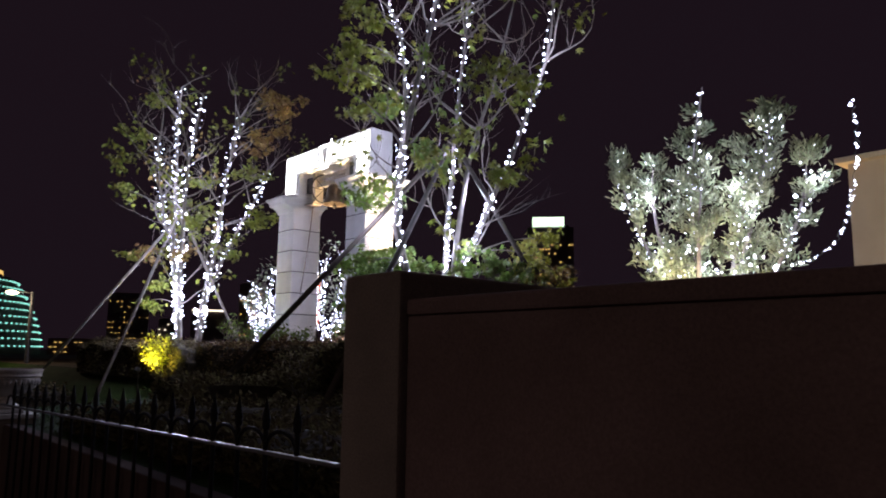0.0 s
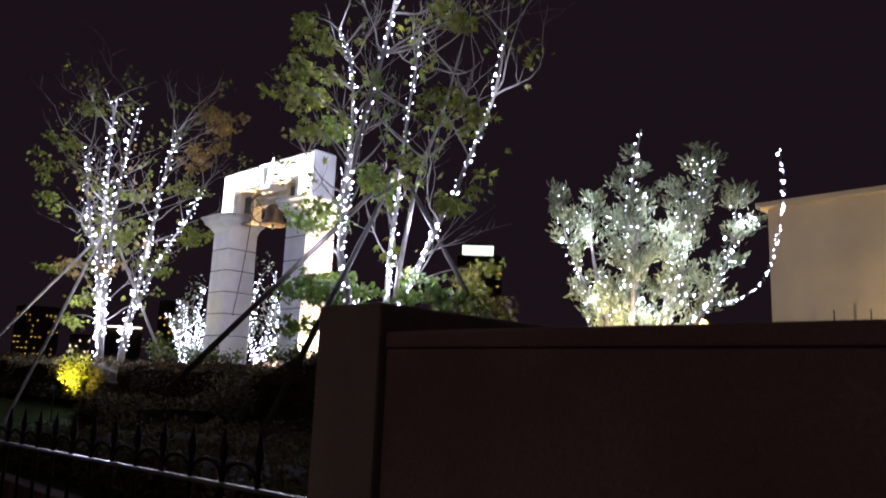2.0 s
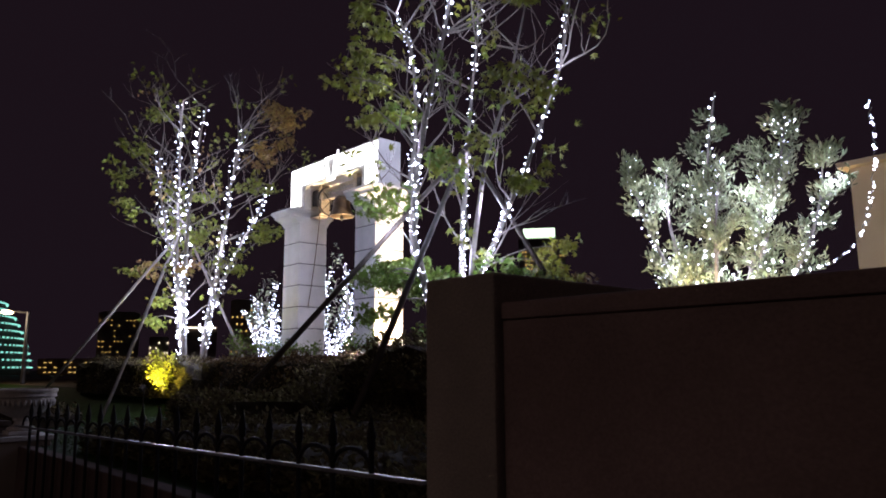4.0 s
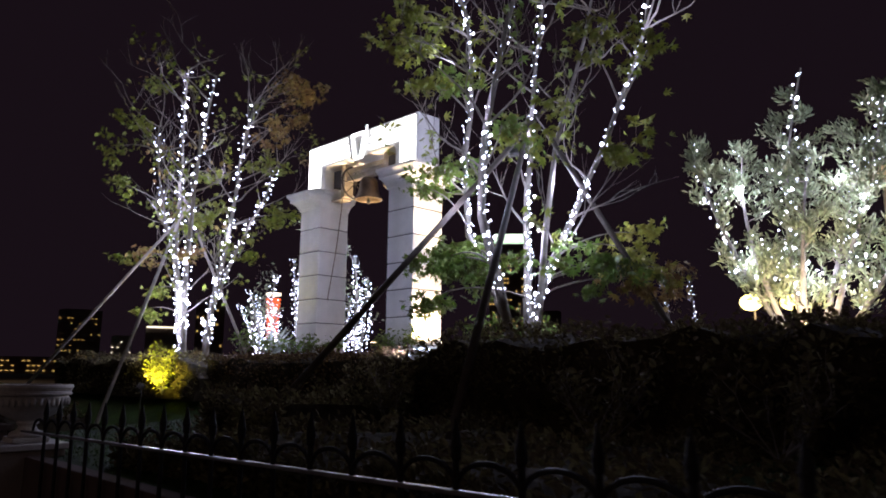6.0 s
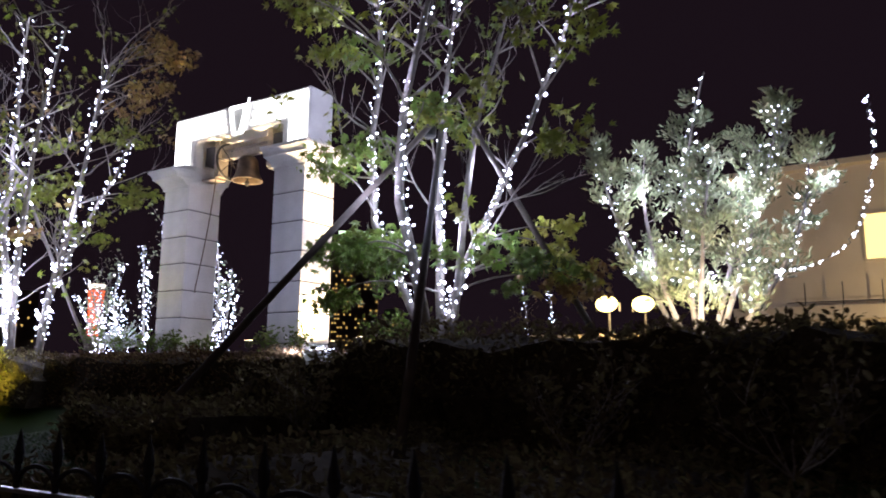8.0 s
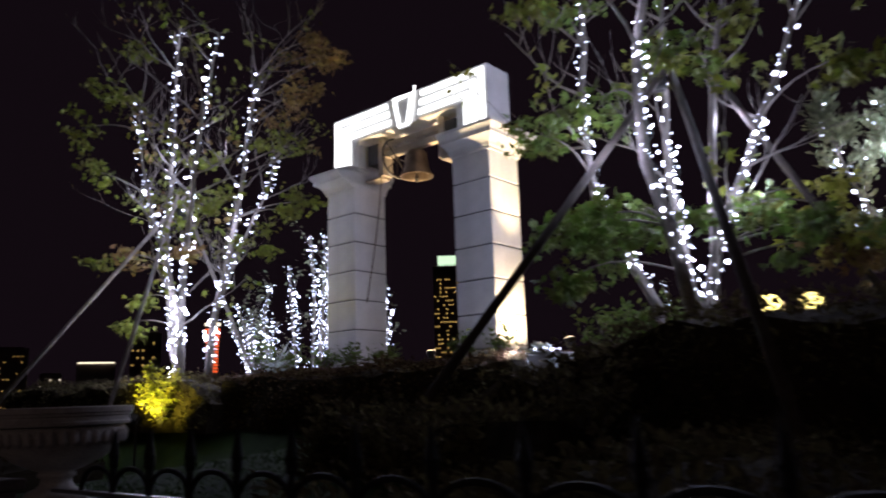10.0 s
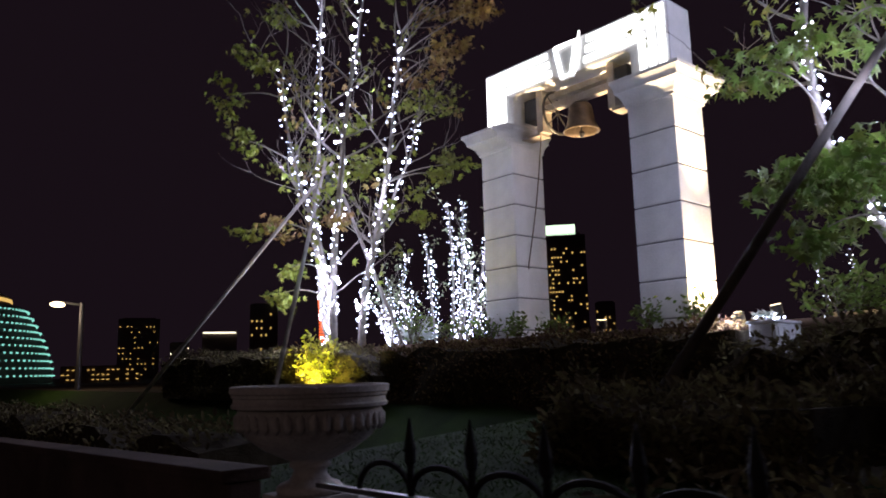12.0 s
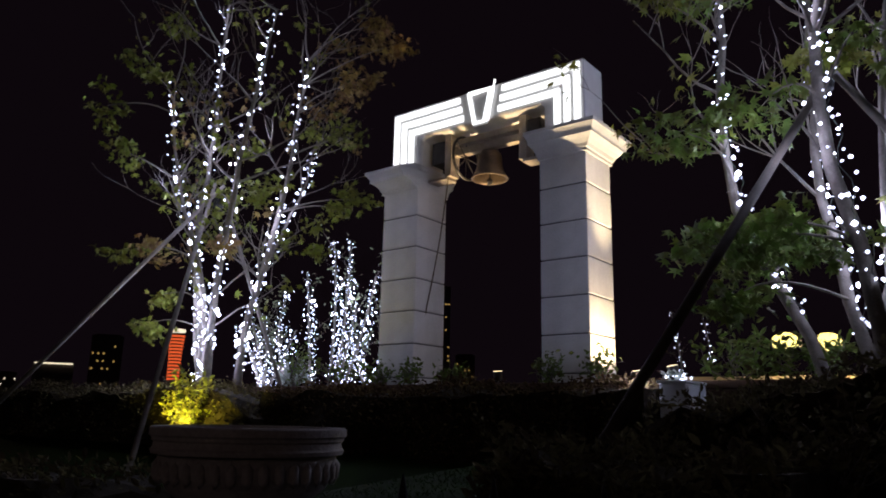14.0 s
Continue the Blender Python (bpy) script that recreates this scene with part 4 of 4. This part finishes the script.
# pale leaf shapes stand in for the white bulbs heaped on the lid
s = Leaves(9)
for k in range(22):
    s.add((s.rng.uniform(0.02, 0.18), s.rng.uniform(0.0, 0.2), s.rng.uniform(0.68, 0.74)), (s.rng.uniform(-1, 1), s.rng.uniform(-1, 1), 0.5), 0.06, OVAL)
s.part("bulb_standin", AGAVE, ob, "pale leaf shapes standing for white bulbs on the box")
light_string("small heap of cool white bulbs on the cabinet", [[(2.5, -1.12, 1.87), (2.58, -1.02, 1.9), (2.5, -0.95, 1.87), (2.6, -0.85, 1.88)]], 97, 0.03, 0.03, 1, 9, 0.014)


# ---------------------------------------------------------------- cream building behind the bush
ob = thing("cream_building", "cream painted building with flat eaves", "building", (4.16, 13.14, 1.86))
ob.rotation_euler[2] = -0.045
part("wall", box(bmesh.new(), (0, 0, 0), (22, 9, 4.86), 0), CREAM, ob)
part("eave_slab", box(bmesh.new(), (-0.22, -0.28, 4.864), (22.1, 9.1, 5.01), 0.02), CREAM, ob, "flat projecting eaves")
part("ledge", box(bmesh.new(), (-0.05, -0.4, 1.1), (22, -0.004, 1.43), 0.015), CREAM, ob, "projecting wall ledge")
part("ledge_rail", box(bmesh.new(), (1.2, -0.3, 1.52), (12, -0.28, 1.54), 0), DARKSTEEL, ob)
for k in range(9):
    part("ledge_post", box(bmesh.new(), (1.6 + k * 0.82, -0.3, 1.432), (1.622 + k * 0.82, -0.275, 2.0), 0), DARKSTEEL, ob)
win = part("window", box(bmesh.new(), (2.93, -0.06, 2.48), (3.50, -0.004, 3.65), 0.008), CREAM, ob, "narrow lit window")
part("pane", box(bmesh.new(), (2.97, -0.068, 2.53), (3.46, -0.064, 3.60), 0), WARMGLASS, win, "warm glowing pane")

# low wall beside it
w = part("wall_back", box(bmesh.new(), (-4, 17.6, 1.864), (3.9, 17.9, 3.0), 0.02), CREAM)
tagged(w, "low cream garden wall lit by floodlights", "wall", kind="structure")


def floodlight(place):
    ob = thing("floodlight", "bright warm square floodlight on a short pole", "floodlight", place, "warm floodlights")
    part("pole", tube(bmesh.new(), [(0, 0.2, 1.86 - place[2]), (0, 0.2, 0.0)], 0.04, 10), DARKSTEEL, ob)
    part("head", box(bmesh.new(), (-0.25, 0.05, -0.16), (0.25, 0.17, 0.16), 0.03), DARKSTEEL, ob)
    # glass shaped wider than the head, so that it stands for the bloom
    bm = bmesh.new()
    bmesh.ops.create_uvsphere(bm, u_segments=20, v_segments=12, radius=1)
    for v in bm.verts:
        v.co = Vector((v.co.x * 0.38, v.co.y * 0.12 - 0.04, v.co.z * 0.27))
    part("glass", bm, FLOODGLASS, ob, "glowing warm glass, widened for its bloom", True)
    for s in (-1, 1):
        part("bracket", box(bmesh.new(), (s * 0.39 - 0.012, 0.02, -0.24), (s * 0.39 + 0.012, 0.2, 0.05), 0.004), DARKSTEEL, ob)
    return ob


floodlight((-0.58, 16.41, 3.91))
floodlight((0.41, 17.18, 3.93))
lamp("flood_lamp", (0.1, 16.0, 3.9), 380, WARM, 0.1)
lamp("bush_uplight", (5.7, 2.2, 2.0), 160, (1.0, 0.82, 0.55), 0.08, (5.9, 3.2, 4.2), 130)
# unseen lamp, added to brighten the front of the cream building
lamp("cream_wall_fill", (9.5, 10.6, 2.6), 100, (1.0, 0.76, 0.46), 0.1)
# small light-wrapped tree further back
far_st = [((-4.2, 18.0, 1.86), (-4.35, 18.0, 4.0), (-4.6, 18.0, 5.3)), ((-3.2, 18.0, 1.86), (-3.3, 18.0, 3.9), (-3.5, 18.0, 5.0))]
lit_shrub(far_st, 95, "slim far tree wrapped in white lights")
light_string("white string lights on the slim far tree", [bez(*s, 8) for s in far_st], 96, 0.09, 0.1, 1, 10, 0.022)


# ---------------------------------------------------------------- city in the distance
def far_place(az, dist, z=0.0):
    return Vector((5 - dist * math.sin(radians(az)), -6.6 + dist * math.cos(radians(az)), z))


def tower(label, az, dist, width, height, cols, rows, lit, seed, deep=None, sign=None, mat=None, pane=(0.5, 0.45), group="far buildings"):
    ob = thing("office_tower", label, "building", far_place(az, dist), group)
    ob.rotation_euler[2] = radians(az)
    h, d = width / 2, deep or width
    part("wall", box(bmesh.new(), (-h, -d / 2, 0), (h, d / 2, height), 0), FACADE, ob)
    part("roof", box(bmesh.new(), (-h * 0.8, -d * 0.4, height + 0.01), (h * 0.8, d * 0.4, height + height * 0.02), 0), FACADE, ob)
    rng = random.Random(seed)
    cw, ch = width / cols, height * 0.88 / rows
    pm = bpy.data.meshes.new("window")
    b = box(bmesh.new(), (-cw * pane[0] / 2, -0.3, -ch * pane[1] / 2), (cw * pane[0] / 2, 0.1, ch * pane[1] / 2), 0)
    b.to_mesh(pm)
    b.free()
    pm.materials.append(mat or CITYWARM)
    for i in range(cols):
        for j in range(rows):
            if rng.random() < lit(i / cols, j / rows):
                piece("window", pm, ob, (-h + cw * (i + 0.5), -d / 2, height * 0.03 + ch * (j + 0.5)))
    if sign:
        part("rooftop_sign", box(bmesh.new(), (-h * 0.78, -d * 0.4, height * sign[0] + 0.4), (h * 0.6, d * 0.4, height * sign[1]), 0), SIGNGLOW, ob, "pale glowing rooftop sign band")
    return ob


tower("dark high-rise with scattered lit windows and glowing crown", 39.25, 420, 26, 74, 16, 27, lambda u, v: 0.4 if u < 0.42 and v > 0.2 else 0.17, 301, pane=(0.5, 0.35), sign=(1.0, 1.085))
tower("distant dark block with pale window dots", 71.4, 420, 20, 31, 11, 10, lambda u, v: 0.36, 302, mat=CITYWARM, pane=(0.28, 0.16))
tower("distant dark block with warm window dots", 62.6, 420, 15, 39, 6, 9, lambda u, v: 0.4, 303, mat=CITYWARM, pane=(0.3, 0.25))
tower("distant low block behind the arch", 36.2, 420, 11, 36, 5, 9, lambda u, v: 0.35, 304, mat=CITYWARM, pane=(0.3, 0.25))
tower("distant low block with few lights", 68.6, 380, 9, 17, 7, 6, lambda u, v: 0.4, 305, mat=CITYWHITE, pane=(0.3, 0.3))
ob = tower("distant flat building with a bright white roof strip", 65.8, 400, 17, 23, 6, 3, lambda u, v: 0.0, 306)
part("roof_strip", box(bmesh.new(), (-8, -9.2, 22.2), (8, -8.9, 22.9), 0), CITYWHITE, ob, "bright white roof strip")
ob = tower("distant low lit rooftops along the quay", 73.8, 260, 22, 5, 16, 3, lambda u, v: 0.6, 307, pane=(0.5, 0.16))
ob = tower("distant green-lit kiosk behind the arch", 52.0, 60, 1.6, 3.8, 1, 1, lambda u, v: 1.0, 308, mat=GREENSIGN, pane=(0.9, 0.1))

# terraced hotel with rows of teal lights
ob = thing("terraced_hotel", "far rounded hotel with rows of teal lights", "building", far_place(85.4, 300))
bm = bmesh.new()
def hotel_radius(z):
    return 34 + 11 * (1 - (max(0, z) / 27) ** 1.7)


prof = [(45, 0)] + [(hotel_radius(z), z) for z in range(2, 28, 3)] + [(31, 27.2), (30.5, 29.8), (29, 30), (26, 33), (20, 36.5), (10, 38.5), (0.5, 39)]
part("wall", lathe(bm, prof, 64), FACADE, ob)
for k in range(10):
    z = 2.2 + k * 2.45
    r = hotel_radius(z) + 0.3
    bm = bmesh.new()
    for q in range(110):
        a, e = q * math.tau / 110, random.Random(k * 200 + q).uniform(0.2, 0.34)
        x, y = (r + 0.2) * math.cos(a), (r + 0.2) * math.sin(a)
        box(bm, (x - e, y - e, z), (x + e, y + e, z + 0.55), 0)
    tagged(part("light_band", bm, TEAL, ob, "row of teal lights"), kind="stuff")
part("gold_band", lathe(bmesh.new(), [(30.8, 27.6), (31.2, 27.6), (31.0, 28.9), (30.6, 28.9)], 64), CITYWARM, ob, "warm top band")

# red hyperboloid observation tower
ob = thing("lattice_tower", "far slender red-lit tower with flared top", "tower", far_place(58.0, 420))
part("core", lathe(bmesh.new(), [(4, 0), (2.8, 20), (2.6, 28), (3.2, 41), (3.4, 42)], 20), FACADE, ob)
for k in range(14):
    z = 18 + k * 1.75
    r = 3.6 + max(0, (z - 26)) ** 1.5 * 0.022
    part("ring", lathe(bmesh.new(), [(r * 0.72 + 0.4, z), (r * 0.72 + 0.6, z), (r * 0.72 + 0.6, z + 1.0), (r * 0.72 + 0.4, z + 1.0)], 24), ORANGE, ob, "glowing orange-red ring")
part("crown", lathe(bmesh.new(), [(3.2, 43.5), (4.2, 43.6), (4.2, 45), (3.2, 45.2)], 20), CITYWHITE, ob, "white glowing crown")


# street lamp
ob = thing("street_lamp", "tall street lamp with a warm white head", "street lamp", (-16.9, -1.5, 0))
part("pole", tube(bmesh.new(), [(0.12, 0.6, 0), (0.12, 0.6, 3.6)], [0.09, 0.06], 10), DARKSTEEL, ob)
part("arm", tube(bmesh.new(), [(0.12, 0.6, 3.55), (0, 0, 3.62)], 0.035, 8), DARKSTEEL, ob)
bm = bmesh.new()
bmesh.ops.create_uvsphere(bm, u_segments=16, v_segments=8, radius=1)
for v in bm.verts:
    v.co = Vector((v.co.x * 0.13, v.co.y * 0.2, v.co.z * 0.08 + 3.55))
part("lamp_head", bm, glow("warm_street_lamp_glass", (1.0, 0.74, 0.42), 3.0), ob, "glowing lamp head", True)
lamp("street_or_fill_light", (-16.7, -1.7, 3.4), 60, (1.0, 0.8, 0.55), 0.1)
# unseen copies of the lamp, added across the street behind the walk as fill
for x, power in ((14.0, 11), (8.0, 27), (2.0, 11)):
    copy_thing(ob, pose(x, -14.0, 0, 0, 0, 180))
    lamp("street_or_fill_light", (x - 0.1, -13.8, 3.4), power, (1.0, 0.74, 0.63), 0.1)
